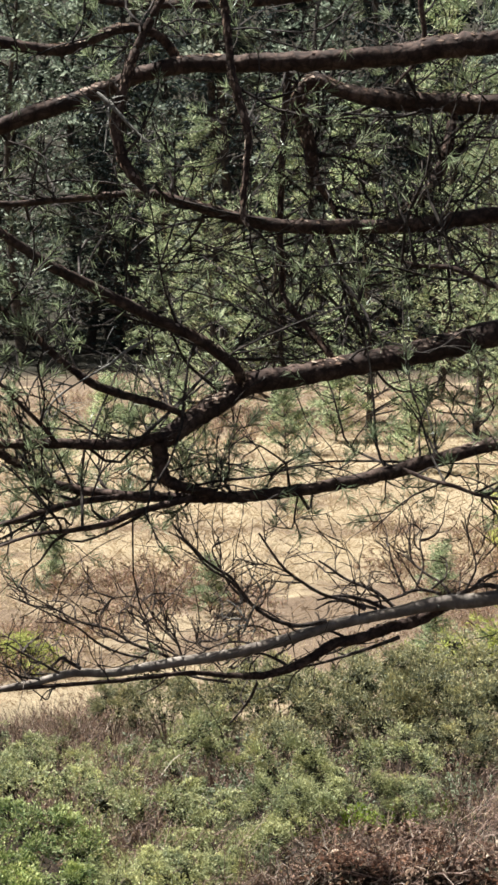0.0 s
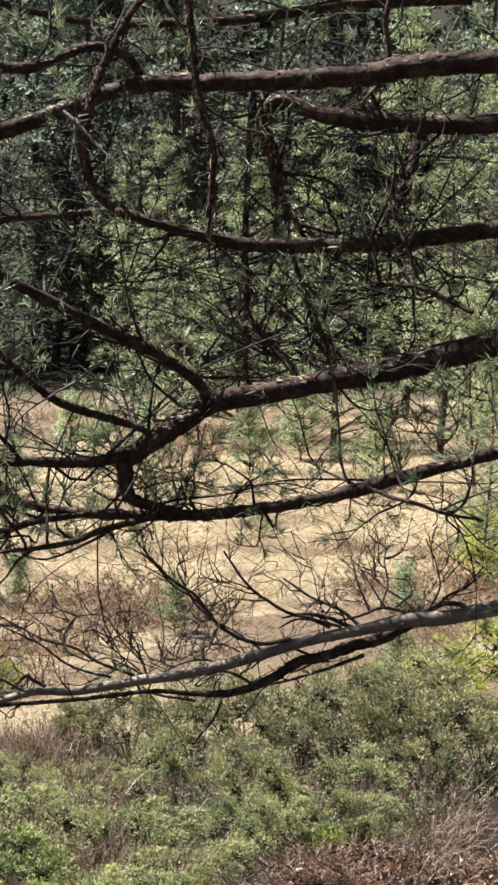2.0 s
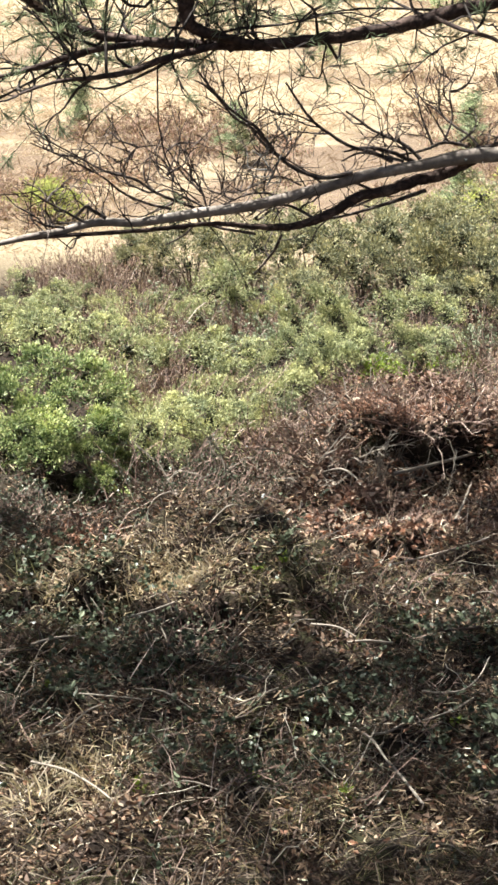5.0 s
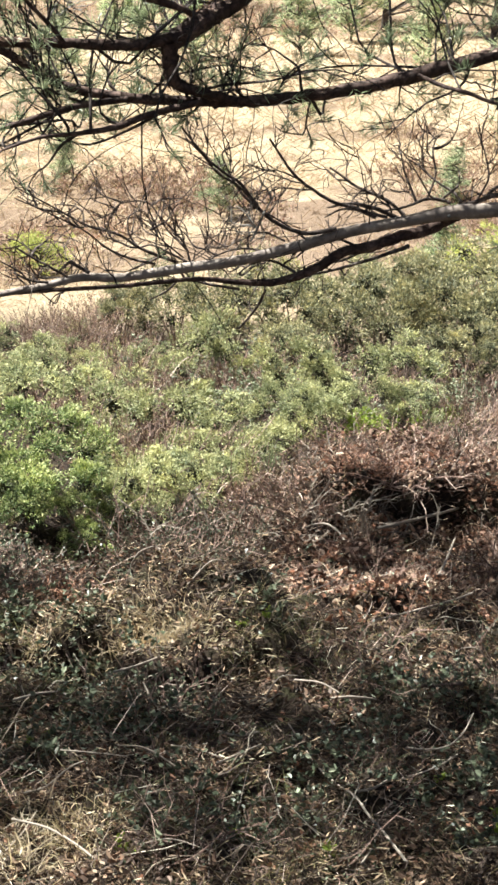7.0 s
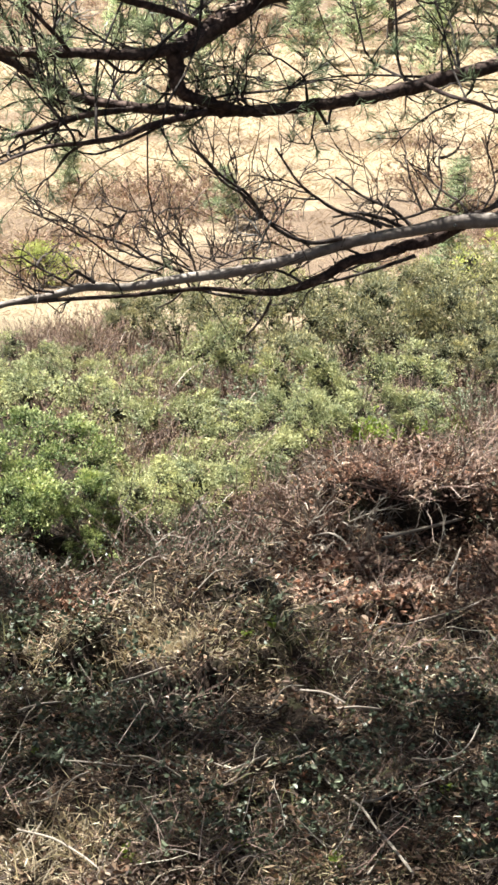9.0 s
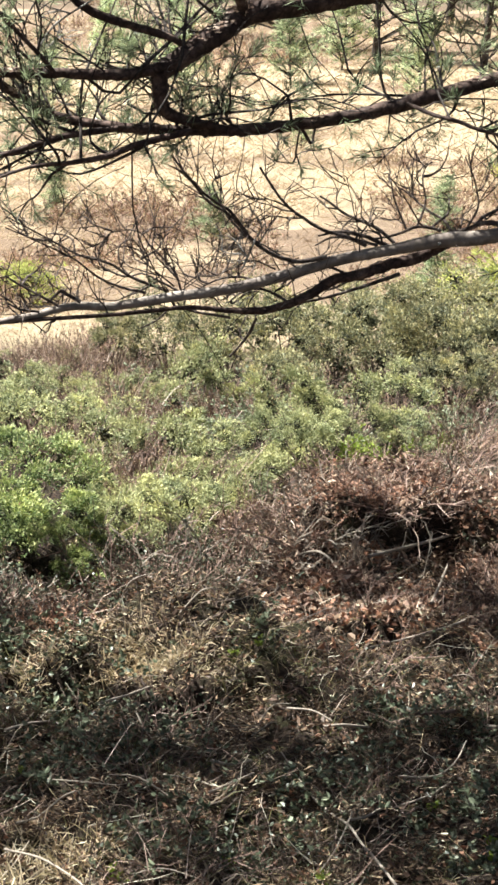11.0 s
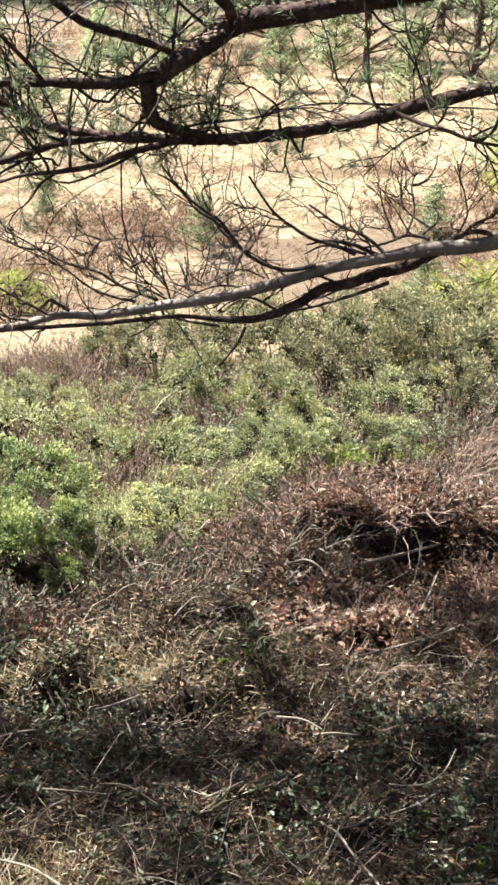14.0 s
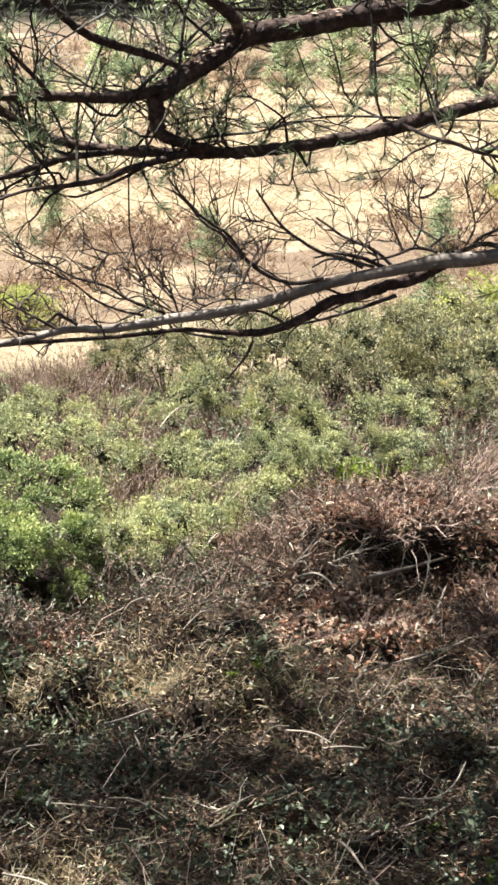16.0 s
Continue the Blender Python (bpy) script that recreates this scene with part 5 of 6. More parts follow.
Y1 = conifer("young_pine", on_ground(2.2, 38.0, 0.05), 6.6, 3.4, 18, "young yellow-green pine at the edge of the bog", YOUNG_NEEDLE, 0.14, 51, 0.25, 0.06, "young pines", 5, 4, 26, 0.010, 0.022)
for x, y, turn, sc in ((4.2, 36, 80, 1.05), (0.6, 40.5, 200, 1.05), (-0.9, 43, 10, 1.0), (5.9, 42, 140, 1.3), (4.6, 47, 60, 1.5), (4.0, 30.5, 250, 0.5), (3.25, 23.4, 100, 0.36), (-2.0, 48, 30, 0.9)):
    c = copy_thing(Y1, pose(*on_ground(x, y, 0.05), 0, 0, turn))
    c.scale = (sc, sc, sc)
S1 = conifer("pine_sapling", on_ground(-2.0, 20.3), 0.55, 0.5, 7, "small green pine sapling on the bog", YOUNG_NEEDLE, 0.05, 52, 0.3, 0.1, "saplings", 5, 4, 22, 0.012, 0.006)
for x, y, sc in ((-0.37, 18.6, 1.1), (0.62, 25.5, 0.8), (1.9, 19.5, 1.1), (-2.6, 36, 2.2), (1.5, 15.9, 1.2), (-1.1, 33, 2.4), (0.6, 34, 2.6), (2.6, 31, 2.6), (-2.9, 29, 1.8), (1.6, 36, 3.0)):
    c = copy_thing(S1, pose(*on_ground(x, y), 0, 0, x * 90))
    c.scale = (sc, sc, sc)
S2 = conifer("juniper_sapling", on_ground(-1.78, 15.9), 0.30, 0.75, 6, "bright yellow-green sapling at the bog's edge", SHOOT, 0.055, 55, 0.3, 0.05, "saplings", 5, 4, 12, 0.009, 0.009)
for x, y, sc in ((1.55, 15.4, 1.2), (1.95, 15.8, 1.4), (2.35, 16.6, 1.5), (-1.95, 16.4, 0.8), (2.9, 21.5, 1.5), (3.3, 23.8, 1.8)):
    c = copy_thing(S2, pose(*on_ground(x, y), 0, 0, x * 120))
    c.scale = (sc, sc, sc)
P1 = conifer("forest_pine", on_ground(-6.8, 59.0), 15, 6.0, 20, "tall grey-green pine at the forest edge", FAR_NEEDLE, 0.26, 53, 0.1, 0.08, "forest edge", 5, 5, 12, 0.011, 0.085)
P2 = conifer("forest_spruce", on_ground(-4.0, 66.0), 17, 5.0, 22, "dark green spruce with a bare lower trunk", SHADED_NEEDLE, 0.28, 54, -0.25, 0.30, "forest edge", 5, 6, 9, 0.014, 0.10)
P3 = conifer("forest_spruce", on_ground(-10.5, 70.0), 15, 5.2, 24, "dense spruce, darkened to fill the shaded gaps of the forest", SHADED_NEEDLE, 0.30, 56, -0.3, 0.02, "forest edge", 5, 5, 8, 0.014, 0.12)
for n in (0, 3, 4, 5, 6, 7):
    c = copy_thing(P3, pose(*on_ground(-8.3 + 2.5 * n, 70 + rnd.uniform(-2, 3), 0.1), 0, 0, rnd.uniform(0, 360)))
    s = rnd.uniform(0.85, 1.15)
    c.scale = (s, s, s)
for n in range(17):
    y = 60 + (n % 4) * 6.5 + rnd.uniform(-2, 2)
    x = -10.5 + 21 * ((n * 0.618) % 1.0) + rnd.uniform(-0.6, 0.6)
    if y < 65 and -5.6 < x < -2.2:
        continue
    c = copy_thing(P1 if (n * 7) % 3 else P2, pose(*on_ground(x, y, 0.1), 0, 0, rnd.uniform(0, 360)))
    s = rnd.uniform(0.8, 1.25)
    c.scale = (s, s, s)
for x, y in ((-8.6, 63.0), (-6.3, 74.0), (-2.0, 76.0), (-5.2, 70.0), (-3.1, 70.5)):
    copy_thing(P1, pose(*on_ground(x, y, 0.1), 0, 0, x * 50))
# the left three are squashed to fit the dark gap as the camera sees it
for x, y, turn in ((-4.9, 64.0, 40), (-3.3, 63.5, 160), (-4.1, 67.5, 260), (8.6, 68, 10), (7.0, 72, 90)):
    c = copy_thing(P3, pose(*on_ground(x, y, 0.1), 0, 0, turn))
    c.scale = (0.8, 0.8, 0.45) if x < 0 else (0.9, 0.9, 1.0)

# ---- litter and low growth on the near slope ----
def near_spots(n, seed, y0=3.6, y1=7.8):
    g = np.random.default_rng(seed)
    y = g.uniform(y0, y1, n)
    x = (g.random(n) * 2 - 1) * (0.15 * y + 0.15)
    return x, y


def around(x, y, spots):
    """How near each place is to any of the spots (x, y, radius)."""
    out = np.zeros(len(x))
    for a, b, r in spots:
        out = np.maximum(out, np.exp(-((x - a) ** 2 + (y - b) ** 2) / r ** 2))
    return out


LEAFY = ((0.22, 6.35, 0.22), (0.45, 6.4, 0.22), (0.3, 6.6, 0.2))
PITS = ((-0.70, 7.33, 0.22), (-0.46, 6.5, 0.16), (-0.475, 6.10, 0.17))


def litter():
    global RNG
    RNG = np.random.default_rng(62)
    x, y = near_spots(5200, 61)
    n = len(x)
    W = wands(np.stack([x, y, ground_z(x, y) + 0.012], 1), rand_dirs(n, (-0.1, 0.35)), RNG.uniform(0.03, 0.15, n), RNG.normal(size=(n, 3)) * 0.6, 4, 0.4)
    W[..., 2] = np.maximum(W[..., 2], ground_z(W[..., 0], W[..., 1]) + 0.003)
    tagged(part("twig_litter", [tubes(W, RNG.uniform(0.0008, 0.0021, n)[:, None] * np.linspace(1, 0.6, 4), 3)], DRY_STEM), "dry grey and brown twigs scattered over the slope", "twigs", kind="stuff")
    x, y = near_spots(30000, 63, 3.6, 9.2)
    keep = RNG.random(len(x)) < 0.05 + 0.6 * around(x, y, ((0.45, 6.35, 0.40), (0.2, 6.8, 0.35), (0.6, 6.9, 0.35), (0.95, 6.8, 0.3), (0.8, 7.3, 0.35), (0.4, 7.6, 0.3), (0.2, 8.2, 0.3), (-0.3, 7.2, 0.2), (0.75, 6.1, 0.25), (0.30, 6.2, 0.2), (-0.55, 6.7, 0.12), (0.2, 4.35, 0.15), (0.55, 4.6, 0.12), (-0.1, 4.8, 0.1))) * (ripple(x, y, 9.0, 12) > -0.1)
    x, y = x[keep], y[keep]
    d = rand_dirs(len(x), (-0.1, 0.5))
    bx, by = RNG.uniform(0.05, 1.15, 3400), RNG.uniform(6.1, 7.5, 3400)
    keep = ripple(bx, by, 10.0, 15) > -0.05
    bx, by = bx[keep], by[keep]
    x, y, d = np.append(x, bx), np.append(y, by), np.concatenate([d, rand_dirs(len(bx), (-0.2, 0.7))])
    tagged(part("fallen_leaves", leaves(np.stack([x, y - overhang(x, y), ground_z(x, y) + 0.012], 1), d * RNG.uniform(0.009, 0.025, (len(x), 1)) * (1 + 0.6 * (x > 0.05) * (y > 6.1) * RNG.random(len(x)))[:, None], RNG.uniform(0.006, 0.015, len(x)), 0.3), DEAD_LEAF), "curled brown fallen leaves on the slope", "leaves", kind="stuff")
    x, y = near_spots(22000, 64)
    keep = RNG.random(len(x)) < 0.006 + 0.7 * around(x, y, ((-0.27, 5.75, 0.17), (-0.62, 5.6, 0.14), (-0.05, 5.95, 0.15), (0.5, 5.9, 0.2), (-0.5, 4.35, 0.22), (0.0, 4.1, 0.25), (0.5, 4.1, 0.22), (0.75, 6.0, 0.2)))
    x, y = x[keep], y[keep]
    L = RNG.uniform(0.04, 0.15, (len(x), 1))
    tagged(part("dry_grass", blades(np.stack([x, y, ground_z(x, y)], 1), rand_dirs(len(x), (0.1, 0.9)) * L, RNG.uniform(0.0013, 0.0026, len(x)), np.array([0, 0, -0.6]) * L * RNG.random((len(x), 1))), DRY_GRASS), "thin dry grass blades between the twigs", "grass", kind="stuff")
    x, y = near_spots(9000, 65)
    keep = RNG.random(len(x)) < 0.02 + 0.9 * around(x, y, ((-0.61, 5.5, 0.16), (-0.46, 5.52, 0.16), (-0.31, 5.15, 0.12), (-0.5, 4.9, 0.12), (-0.67, 5.72, 0.12), (-0.52, 5.65, 0.1), (0.15, 4.79, 0.09), (0.24, 4.95, 0.08), (0.49, 5.41, 0.12), (0.68, 5.36, 0.1), (0.57, 4.83, 0.14), (-0.06, 4.49, 0.12), (-0.25, 4.42, 0.08), (0.63, 4.45, 0.1), (0.35, 5.17, 0.08), (0.03, 5.73, 0.08), (-0.15, 5.24, 0.08), (-0.84, 6.88, 0.12)))
    x, y = x[keep], y[keep]
    n = len(x)
    W = wands(np.stack([x, y, ground_z(x, y)], 1), rand_dirs(n, (0.5, 1)), RNG.uniform(0.05, 0.14, n), RNG.normal(size=(n, 3)) * 0.3, 4, 0.2)
    i, p, h, s = along(W, 6, 0.3, 1.0)
    stems = part("evergreen_sprigs", leaves(p, rand_dirs(len(p), (-0.2, 0.8)) * RNG.uniform(0.012, 0.024, (len(p), 1)), RNG.uniform(0.008, 0.015, len(p))), BERRY_LEAF)
    tagged(stems, "low sprigs of small glossy green leaves", "undergrowth", kind="stuff")


def matted_litter():
    """Old grass, leaves and stalks lying criss-cross in uneven heaps, with dark gaps between."""
    global RNG
    RNG = np.random.default_rng(66)
    x, y = near_spots(215000, 67, 3.6, 9.6)
    face = 0.45 + 2.2 * np.clip((ground_z(x, y + 0.02) - ground_z(x, y - 0.02)) / 0.04, 0, 0.8)
    heap = ripple(x, y, 13.0, 16) + 0.8 * ripple(x, y, 34.0, 17)
    pit = around(x, y, PITS)
    keep = (RNG.random(len(x)) < face * (0.03 + 1.15 * smooth01(heap, -0.2, 0.3))) & (RNG.random(len(x)) > pit) & (RNG.random(len(x)) > 0.6 * smooth01(y, 7.4, 8.6)) & (RNG.random(len(x)) > 0.7 * around(x, y, LEAFY))
    x, y, heap = x[keep], y[keep], heap[keep]
    n = len(x)
    L = RNG.uniform(0.013, 0.045, (n, 1)) * RNG.uniform(0.6, 1.2, (n, 1))
    z = ground_z(x, y) + RNG.random(n) * (0.012 + 0.09 * np.clip(heap + 0.1, 0, 1))
    d = rand_dirs(n, (-0.25, 0.6)) * np.array([1.0, 0.8, 1.0])
    tagged(part("matted_litter", slivers(np.stack([x, y - overhang(x, y), z], 1), d * L, RNG.uniform(0.002, 0.0058, n)), LITTER), "matted brown stalks and leaves over the slope", "litter", kind="stuff")


def coarse_litter():
    """Old dark leaves all over the near slope, and thick reddish litter on and below the bank."""
    global RNG
    RNG = np.random.default_rng(68)
    x, y = near_spots(15000, 69, 3.6, 7.4)
    keep = (ripple(x, y, 8.0, 18) + 0.7 * ripple(x, y, 30.0, 25) > -0.2 + 0.5 * RNG.random(len(x))) & (RNG.random(len(x)) > 1.2 * around(x, y, PITS + LEAFY))
    x, y = x[keep], y[keep]
    n = len(x)
    z = ground_z(x, y) + RNG.random(n) * 0.05 * np.clip(0.5 + ripple(x, y, 20.0, 24), 0.1, 1)
    tagged(part("leaf_litter", leaves(np.stack([x, y - overhang(x, y), z], 1), rand_dirs(n, (-0.3, 0.7)) * RNG.uniform(0.014, 0.034, (n, 1)), RNG.uniform(0.006, 0.013, n), 0.25), OLD_LEAF), "dull brown old leaves lying on the slope", "leaves", kind="stuff")
    n = 26000
    x, y = RNG.uniform(-0.05, 1.25, n), RNG.uniform(6.15, 8.6, n)
    heap = ripple(x, y, 9.0, 19) + 0.5 * ripple(x, y, 26.0, 20)
    keep = (RNG.random(n) < smooth01(x, -0.05, 0.2)) & (RNG.random(n) < 0.08 + 0.92 * smooth01(heap, -0.3, 0.3)) & (RNG.random(n) > 0.8 * smooth01(y, 7.7, 8.5))
    x, y, heap = x[keep], y[keep], heap[keep]
    n = len(x)
    z = ground_z(x, y) + RNG.random(n) * (0.012 + 0.09 * np.clip(heap + 0.2, 0, 1))
    half = n // 2
    at, d = np.stack([x, y - overhang(x, y), z], 1), rand_dirs(n, (-0.5, 0.8))
    tagged(part("bank_litter", leaves(at[:half], d[:half] * RNG.uniform(0.016, 0.042, (half, 1)), RNG.uniform(0.006, 0.014, half), 0.3) + slivers(at[half:], d[half:] * RNG.uniform(0.03, 0.10, (n - half, 1)), RNG.uniform(0.0025, 0.0055, n - half)), BANK_LITTER), "reddish-brown leaves and stalks heaped on the bank", "litter", kind="stuff")


def sedge():
    """Thin dark green-brown blades and stems among the litter."""
    global RNG
    RNG = np.random.default_rng(70)
    x, y = near_spots(16000, 71, 3.7, 5.9)
    keep = ripple(x, y, 7.0, 26) + 0.6 * ripple(x, y, 18.0, 27) > 0.0 + 0.25 * RNG.random(len(x))
    x, y = x[keep], y[keep]
    n = len(x)
    L = RNG.uniform(0.035, 0.11, (n, 1))
    tagged(part("sedge", blades(np.stack([x, y, ground_z(x, y) - 0.005], 1), unit(rand_dirs(n, (0.3, 1.2)) + np.array([0, -0.2, 0])) * L, RNG.uniform(0.0014, 0.003, n), np.array([0.1, -0.1, -0.5]) * L * RNG.random((n, 1))), SEDGE), "thin dark green blades on shaded litter", "grass", kind="stuff")


litter()
matted_litter()
coarse_litter()
sedge()
N1 = heather("bilberry_shrub", on_ground(-0.30, 5.3), 0.35, 0.17, 32, "sprawling bilberry twigs with small leaves on dark litter", 0.25, 71, BERRY_LEAF, "bilberry shrubs", (0.010, 0.018, 0.009), 4, 0.65)
N2 = heather("bilberry_shrub", on_ground(0.30, 5.6), 0.40, 0.15, 34, "tangled dry bilberry twigs with few leaves", 0.08, 72, BERRY_LEAF, "bilberry shrubs", (0.010, 0.018, 0.009), 4, 0.65)
scatter(N1, spread(9, -0.85, 0.85, 4.0, 6.0), 0.6, 1.1)
scatter(N2, spread(8, -0.85, 0.95, 3.9, 6.5), 0.6, 1.0)
scatter(N2, spread(3, 0.6, 1.05, 6.3, 7.1), 0.6, 0.9)


def stick(name, pts, label, material=None, side=()):
    """A fallen stick that follows the ground; pts: x, y, height over ground, radius."""
    q = np.asarray(pts, float)
    q[:, 2] += ground_z(q[:, 0], q[:, 1])
    q = spline(q, 6)
    P = q[:, :3].copy()
    at = P[0].copy()
    ob = thing(name, at, label, "stick", "fallen sticks")
    part("stem", [tubes((P - at)[None], q[None, :, 3] * (1 + 0.08 * RNG.normal(size=(1, len(q)))), 6)], material or PALE_STICK, ob, "", True)
    for pts2 in side:
        q = spline(np.asarray(pts2, float), 5)
        P = np.stack([q[:, 0], q[:, 1], ground_z(q[:, 0], q[:, 1]) + q[:, 2]], 1)
        part("side_twig", [tubes((P - at)[None], q[None, :, 3], 5)], material or PALE_STICK, ob, "", True)


stick("fallen_stick", [(-0.764, 6.95, -0.071, 0.0042), (-0.753, 6.97, -0.02, 0.0038), (-0.75, 6.99, 0.024, 0.0034), (-0.746, 7.01, 0.056, 0.003)], "pale forked dead twig standing over the dark pit", PALE_STICK, [[(-0.752, 6.96, -0.016, 0.0035), (-0.737, 6.98, -0.024, 0.0027), (-0.723, 7.0, -0.033, 0.002)], [(-0.745, 7.0, 0.048, 0.003), (-0.723, 7.02, 0.094, 0.0024), (-0.7, 7.04, 0.153, 0.0018)], [(-0.755, 6.95, -0.054, 0.003), (-0.776, 6.97, -0.05, 0.0025), (-0.791, 6.99, -0.043, 0.002)], [(-0.723, 7.02, 0.094, 0.0022), (-0.719, 7.04, 0.135, 0.0018), (-0.714, 7.06, 0.188, 0.0014)]])
stick("fallen_stick", [(-0.73, 7.0, 0.051, 0.0042), (-0.711, 7.02, 0.062, 0.0036), (-0.688, 7.04, 0.095, 0.003)], "short pale dead twig beside the dark pit", PALE_STICK)
stick("fallen_stick", [(0.105, 5.071, 0.063, 0.0020), (0.149, 4.959, 0.015, 0.0024), (0.185, 4.847, 0.032, 0.0027), (0.233, 4.735, 0.039, 0.0030), (0.271, 4.623, 0.088, 0.0033), (0.301, 4.511, 0.101, 0.0035), (0.337, 4.399, 0.06, 0.0038), (0.38, 4.287, 0.063, 0.0040)], "forked grey fallen stick lying on bilberry twigs", DRY_BRANCH)
stick("fallen_stick", [(0.607, 5.008, 0.095, 0.0021), (0.576, 4.958, 0.078, 0.0023), (0.529, 4.908, 0.08, 0.0024), (0.469, 4.858, 0.096, 0.0026), (0.409, 4.807, 0.094, 0.0027)], "curved grey dry stem arching over the litter", DRY_BRANCH)
stick("fallen_stick", [(0.554, 4.876, 0.075, 0.0021), (0.498, 4.835, 0.086, 0.0023), (0.413, 4.794, 0.025, 0.0026), (0.359, 4.753, 0.017, 0.0028), (0.32, 4.712, 0.024, 0.0031), (0.271, 4.671, 0.076, 0.0033)], "long thin grey stick among green sprigs", DRY_BRANCH)
stick("fallen_stick", [(0.284, 4.702, 0.05, 0.002), (0.234, 4.488, 0.065, 0.0019), (0.185, 4.275, 0.049, 0.0018)], "thin straight straw-coloured stalk", PALE_STICK)
stick("fallen_stick", [(-0.537, 4.804, 0.049, 0.0027), (-0.429, 4.754, 0.041, 0.0024), (-0.323, 4.703, 0.049, 0.002)], "thin pale straight stalk over green sprigs", PALE_STICK)
stick("fallen_stick", [(-0.563, 4.52, 0.049, 0.0032), (-0.512, 4.562, 0.032, 0.0028), (-0.458, 4.605, 0.078, 0.0024), (-0.425, 4.647, 0.049, 0.002)], "thin pale stick leaning over dry grass", PALE_STICK)
stick("fallen_stick", [(0.463, 7.135, 0.05, 0.0071), (0.588, 7.244, 0.085, 0.0065), (0.728, 7.354, 0.112, 0.0059), (0.815, 7.464, 0.048, 0.0053)], "pale fallen stick under the bank", PALE_STICK)
stick("fallen_stick", [(0.62, 6.273, 0.05, 0.0053), (0.703, 6.829, 0.053, 0.0048), (0.794, 7.386, 0.05, 0.0042)], "dry stick standing out of brown leaves", DRY_BRANCH)
stick("fallen_stick", [(0.18, 7.151, 0.05, 0.0051), (0.259, 7.098, 0.107, 0.0047), (0.31, 7.046, 0.087, 0.0043), (0.336, 6.993, 0.05, 0.004)], "bent grey stick among heather stems", PALE_STICK)
stick("fallen_stick", [(0.227, 5.24, 0.049, 0.0045), (0.285, 5.278, 0.048, 0.0037), (0.361, 5.316, 0.05, 0.003)], "short reddish-grey stick on dark litter", DRY_BRANCH)
stick("fallen_stick", [(-0.086, 4.652, 0.049, 0.0033), (-0.032, 4.749, 0.043, 0.003), (0.029, 4.847, 0.049, 0.0027)], "thin grey stick on dark litter", DRY_BRANCH)
stick("fallen_stick", [(-0.21, 4.854, 0.05, 0.0021), (-0.136, 4.765, 0.062, 0.002), (-0.072, 4.675, 0.05, 0.002)], "thin straw-coloured stalk lying on sprigs", PALE_STICK)
stick("fallen_stick", [(-0.315, 5.344, 0.049, 0.003), (-0.286, 5.235, 0.047, 0.0022), (-0.257, 5.126, 0.05, 0.0015)], "thin pale stalk leaning in a dark hollow", PALE_STICK)
stick("fallen_stick", [(-0.088, 4.979, 0.05, 0.0042), (-0.035, 5.006, 0.016, 0.0035), (0.024, 5.033, 0.05, 0.0029)], "short grey stick on dark litter", DRY_BRANCH)
stick("fallen_stick", [(-0.575, 4.386, 0.05, 0.0031), (-0.483, 4.297, 0.108, 0.0028), (-0.408, 4.207, 0.122, 0.0026), (-0.355, 4.118, 0.049, 0.0023)], "long straw-coloured stem at the foot of the slope", PALE_STICK)
stick("fallen_stick", [(0.725, 6.182, 0.049, 0.0044), (0.651, 6.092, 0.027, 0.004), (0.498, 6.002, 0.063, 0.0037), (0.384, 5.912, 0.049, 0.0034)], "thin grey stick lying along the ledge", DRY_BRANCH)
stick("fallen_stick", [(0.756, 5.29, 0.05, 0.0052), (0.699, 5.357, 0.049, 0.003)], "short pale stick at the edge of the litter", DRY_BRANCH)
stick("fallen_stick", [(-0.434, 5.982, 0.048, 0.0034), (-0.383, 5.947, 0.094, 0.0031), (-0.322, 5.912, 0.046, 0.0028), (-0.29, 5.877, 0.049, 0.0025)], "pale dry stem arching beside the pit", DRY_BRANCH)
stick("fallen_stick", [(-0.646, 5.948, 0.05, 0.0051), (-0.691, 6.479, 0.061, 0.0046), (-0.709, 7.009, 0.055, 0.004), (-0.75, 7.54, 0.049, 0.0032)], "bleached bare twig in the pit", PALE_STICK)
stick("fallen_stick", [(-0.743, 6.491, 0.05, 0.0037), (-0.687, 6.223, 0.084, 0.0031), (-0.643, 5.954, 0.05, 0.0025)], "bleached bare twig in the pit", PALE_STICK)
stick("fallen_stick", [(0.124, 5.321, 0.049, 0.0038), (0.196, 5.296, 0.071, 0.003), (0.252, 5.271, 0.05, 0.0022)], "grey bent stick on the litter", DRY_BRANCH)
stick("fallen_stick", [(0.456, 5.404, 0.049, 0.0069), (0.554, 5.394, 0.037, 0.0061), (0.619, 5.384, 0.049, 0.0053)], "dark fallen branch half buried in litter", DARK_STEM)
stick("fallen_stick", [(0.269, 4.279, 0.05, 0.003), (0.302, 4.392, 0.034, 0.0025), (0.323, 4.504, 0.05, 0.0019)], "forked pale twig standing at the foot of the slope", PALE_STICK)
stick("fallen_stick", [(-0.405, 5.218, 0.108, 0.0037), (-0.341, 5.341, 0.079, 0.003), (-0.274, 5.464, 0.108, 0.0023)], "thin grey stick above the hollow", DRY_BRANCH)
stick("fallen_stick", [(-0.662, 5.102, 0.05, 0.0036), (-0.604, 5.146, 0.057, 0.0029), (-0.546, 5.19, 0.049, 0.0022)], "thin dry stick over the ledge", DRY_BRANCH)
g = RNG
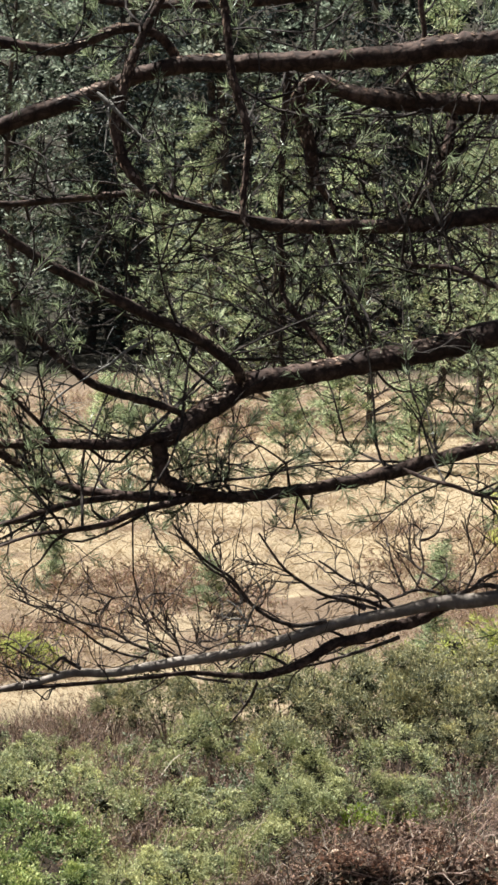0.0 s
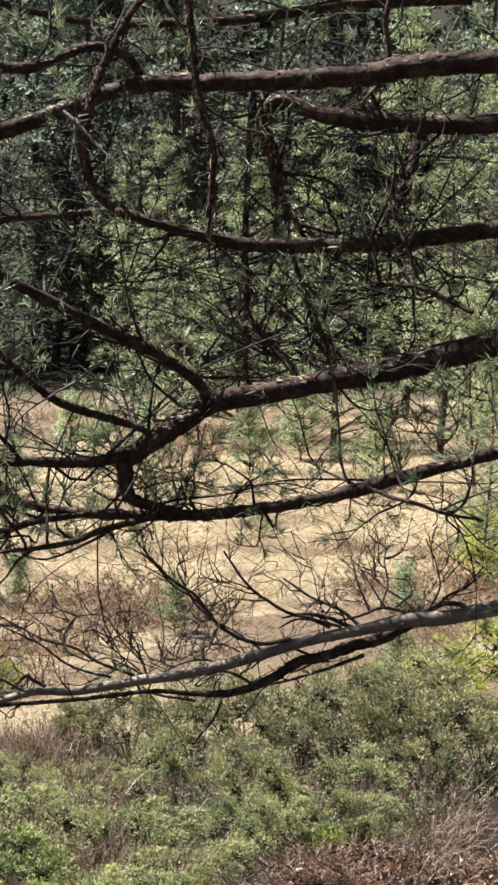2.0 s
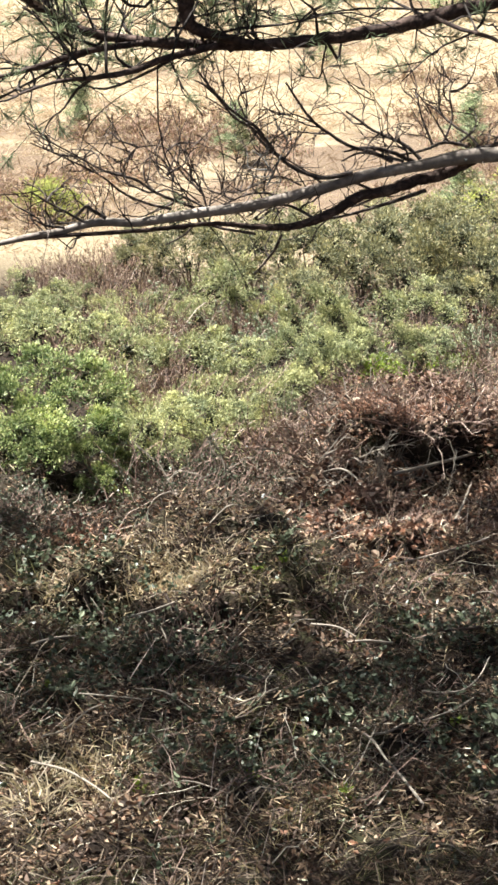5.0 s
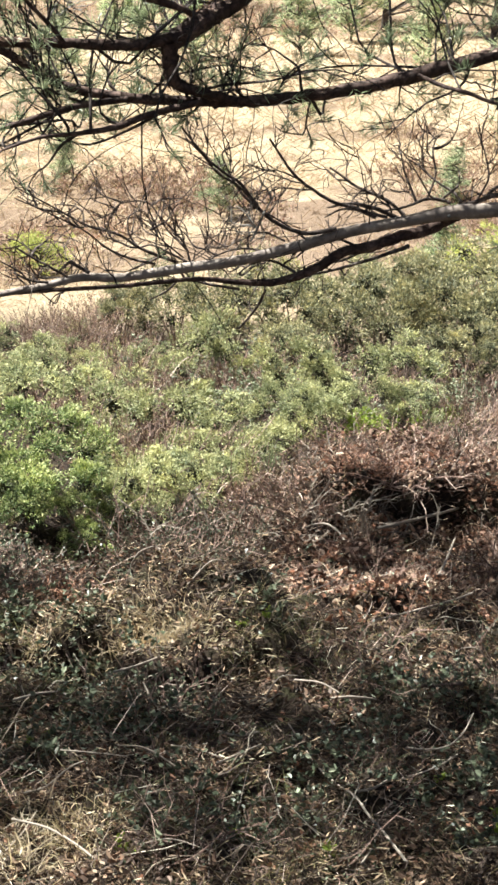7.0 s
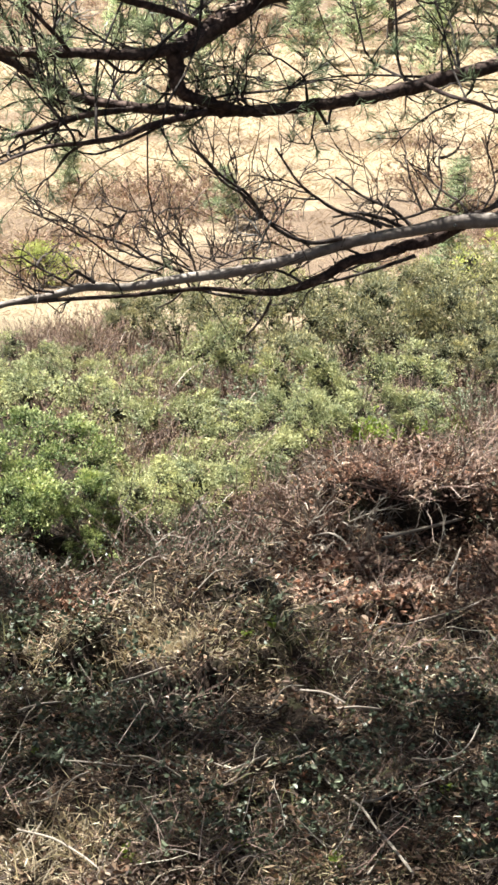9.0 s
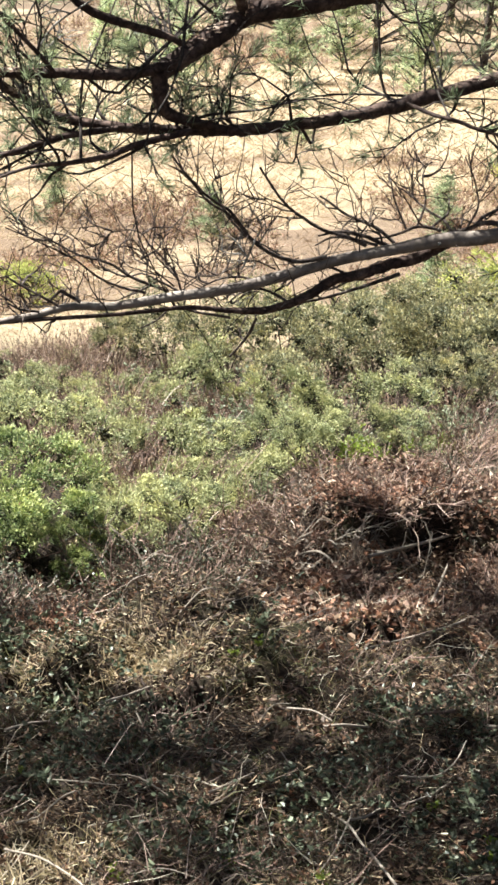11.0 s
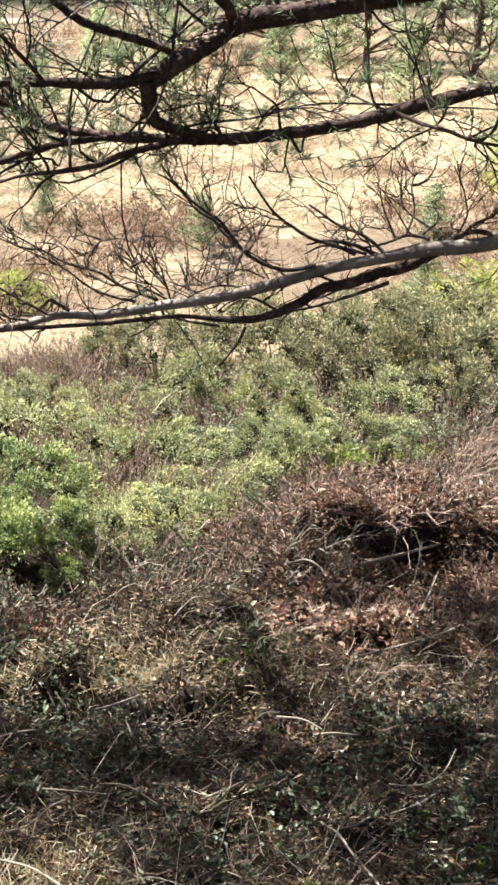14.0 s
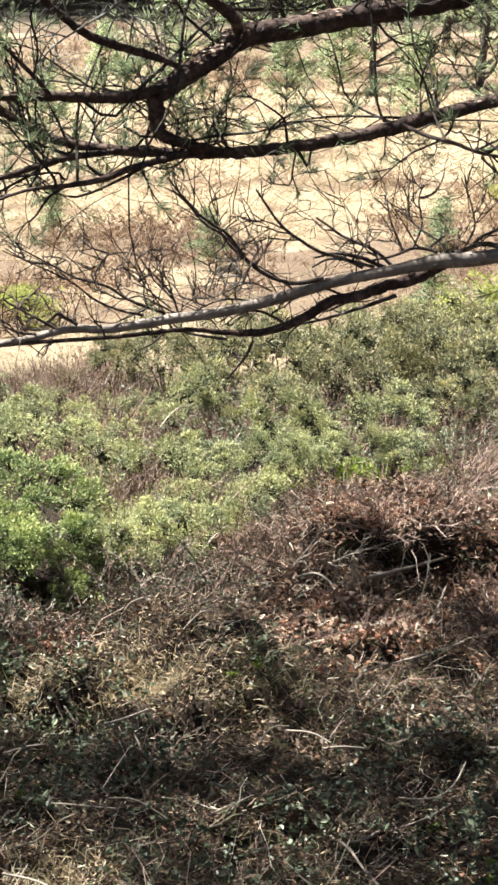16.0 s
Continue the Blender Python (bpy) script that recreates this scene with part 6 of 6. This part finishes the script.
for n in range(14):
    y = rnd.uniform(4.0, 7.3)
    x = rnd.uniform(-0.14, 0.14) * y
    a, L = rnd.uniform(0, 6.28), rnd.uniform(0.08, 0.24)
    h = rnd.uniform(0.03, 0.10)
    dx, dy = math.cos(a) * L, math.sin(a) * L
    stick("fallen_stick", [(x, y, 0.02, 0.0022), (x + dx * 0.5 + rnd.uniform(-0.012, 0.012), y + dy * 0.5 + rnd.uniform(-0.012, 0.012), h, 0.0022), (x + dx, y + dy, h * 0.8, 0.001)],
          "thin dry grey stick on the litter", DRY_BRANCH if n % 3 else PALE_STICK)


def fallen_leaf(at, way, L, w, label, material):
    """One larger curled leaf."""
    ob = part("fallen_leaf", leaves(np.zeros((1, 3)), np.asarray([way], float) * L, np.array([w]), 0.2), material)
    ob.matrix_basis = pose(*at)
    tagged(ob, label, "leaf", "larger fallen leaves")


fallen_leaf((-0.451, 5.727, float(ground_z(-0.451, 5.727)) + 0.02), unit(np.array([0.4, 0.25, 0.9])), 0.06, 0.010, "pale upright curled dry leaf beside the pit", STRAW)
for n in range(110):
    x, y = rnd.gauss(0.38, 0.22), rnd.gauss(6.35, 0.24)
    fallen_leaf((x, y, float(ground_z(x, y)) + 0.035), unit(np.array([rnd.uniform(-1, 1), rnd.uniform(-1, 0.2), rnd.uniform(0, 0.5)])), rnd.uniform(0.022, 0.042), rnd.uniform(0.013, 0.026), "pale brown fallen leaf among litter", PALE_LEAF if n % 2 == 0 else DEAD_LEAF)


# ---- single leafy sprigs and grass tufts that stand out ----
def sprig(x, y, tall, count, label, material, size=0.024):
    at = on_ground(x, y, 0.005)
    ob = thing("evergreen_sprig", at, label, "plant", "leafy sprigs")
    n = max(2, count // 5)
    W = wands(RNG.normal(size=(n, 3)) * np.array([0.015, 0.015, 0]), rand_dirs(n, (0.8, 1.6)), RNG.uniform(0.7, 1.1, n) * tall, RNG.normal(size=(n, 3)) * 0.35, 5, 0.2)
    part("stem", [tubes(W, np.linspace(0.0016, 0.0008, 5)[None].repeat(n, 0), 4)], DARK_STEM, ob)
    i, p, h, s = along(W, 6, 0.35, 1.0)
    for k in range(len(p)):
        d = rand_dirs(1, (0.0, 0.7)) + np.array([[0, -0.4, 0.1]])
        part("leaf", leaves(p[k:k + 1], unit(d) * size * RNG.uniform(0.7, 1.15), np.array([size * RNG.uniform(0.5, 0.68)]), 0.12), material, ob)


for x, y, tall, count in ((-0.44, 5.24, 0.09, 14), (-0.44, 5.2, 0.08, 12), (-0.39, 5.44, 0.08, 12), (-0.58, 5.49, 0.08, 10), (0.24, 4.93, 0.09, 16), (0.13, 4.6, 0.09, 16), (0.15, 4.51, 0.07, 10), (-0.54, 4.85, 0.09, 12), (0.49, 5.39, 0.07, 10), (-0.23, 4.31, 0.09, 14), (0.56, 4.73, 0.09, 14), (0.64, 4.91, 0.08, 10), (-0.52, 5.64, 0.08, 10), (-0.7, 5.71, 0.08, 9), (0.04, 5.76, 0.06, 8), (0.39, 4.57, 0.06, 8), (-0.3, 5.12, 0.07, 8), (0.34, 4.77, 0.05, 6)):
    sprig(x, y, tall, count, "sprig of pale glossy evergreen leaves on dark litter", GLINT_LEAF)
for x, y, tall, count in ((-0.03, 4.5, 0.08, 14), (0.08, 5.71, 0.05, 9), (-0.04, 5.67, 0.05, 8), (0.22, 4.31, 0.07, 10), (0.62, 4.43, 0.09, 16), (-0.59, 4.9, 0.07, 8), (-0.31, 4.26, 0.06, 8), (0.52, 4.85, 0.06, 8)):
    sprig(x, y, tall, count, "sprig of fresh bright green leaves on litter", GREEN_SHOOT, 0.022)


def grass_tuft(x, y, tall, count, label):
    ob = thing("grass_tuft", on_ground(x, y, 0.005), label, "grass", "grass tufts")
    r = RNG.normal(size=(count, 3)) * np.array([0.05, 0.04, 0])
    d = unit(rand_dirs(count, (0.4, 1.4)) + r * 6)
    L = RNG.uniform(0.5, 1.1, (count, 1)) * tall
    r[:, 2] = ground_z(x + r[:, 0], y + r[:, 1]) - float(ground_z(x, y))
    part("blade_cover", blades(r, d * L, RNG.uniform(0.0022, 0.0045, count), np.array([0, -0.3, -0.55]) * L * RNG.random((count, 1))), PALE_GRASS, ob, "thin arching blades", kind="stuff")


for x, y, tall, count in ((-0.27, 5.66, 0.09, 420), (-0.30, 5.74, 0.08, 380), (-0.2, 5.7, 0.07, 300), (-0.36, 5.72, 0.06, 200), (-0.22, 5.6, 0.08, 220), (-0.33, 5.65, 0.08, 200), (-0.42, 5.59, 0.07, 150), (-0.18, 5.56, 0.06, 140), (-0.61, 5.54, 0.08, 160), (-0.5, 5.62, 0.06, 130), (-0.66, 5.53, 0.07, 120), (-0.04, 5.63, 0.07, 90), (0.09, 5.63, 0.06, 80), (0.24, 5.93, 0.05, 80), (0.38, 5.89, 0.06, 80), (0.54, 5.86, 0.06, 90), (-0.52, 4.39, 0.1, 120), (-0.44, 4.42, 0.11, 140), (-0.36, 4.37, 0.1, 110), (-0.51, 4.5, 0.1, 90), (-0.05, 4.31, 0.08, 70), (0.14, 4.33, 0.07, 70), (-0.53, 4.24, 0.12, 120), (0.25, 4.45, 0.08, 60)):
    grass_tuft(x, y, tall, count, "tuft of sunlit straw-coloured grass")

# ---- a rusty dead sprig on the edge of the pit ----
DS = heather("dead_sprig", on_ground(-0.59, 5.87), 0.16, 0.09, 26, "rusty sprig, dead juniper by the pit, reddish leaves on the bank", 0.8, 81, DEAD_LEAF, "dead sprigs", (0.010, 0.018, 0.005), 5, 0.6)
# copies on the bank's lip stand in for clusters of reddish leaves
for x, y in [(0.46, 7.43), (0.56, 7.59), (0.65, 7.55), (0.77, 7.76), (1.03, 8.1), (0.38, 7.44)]:
    c = copy_thing(DS, pose(*on_ground(x, y), 0, 0, 900 * x))
    c.scale = (0.9, 0.9, 0.7)
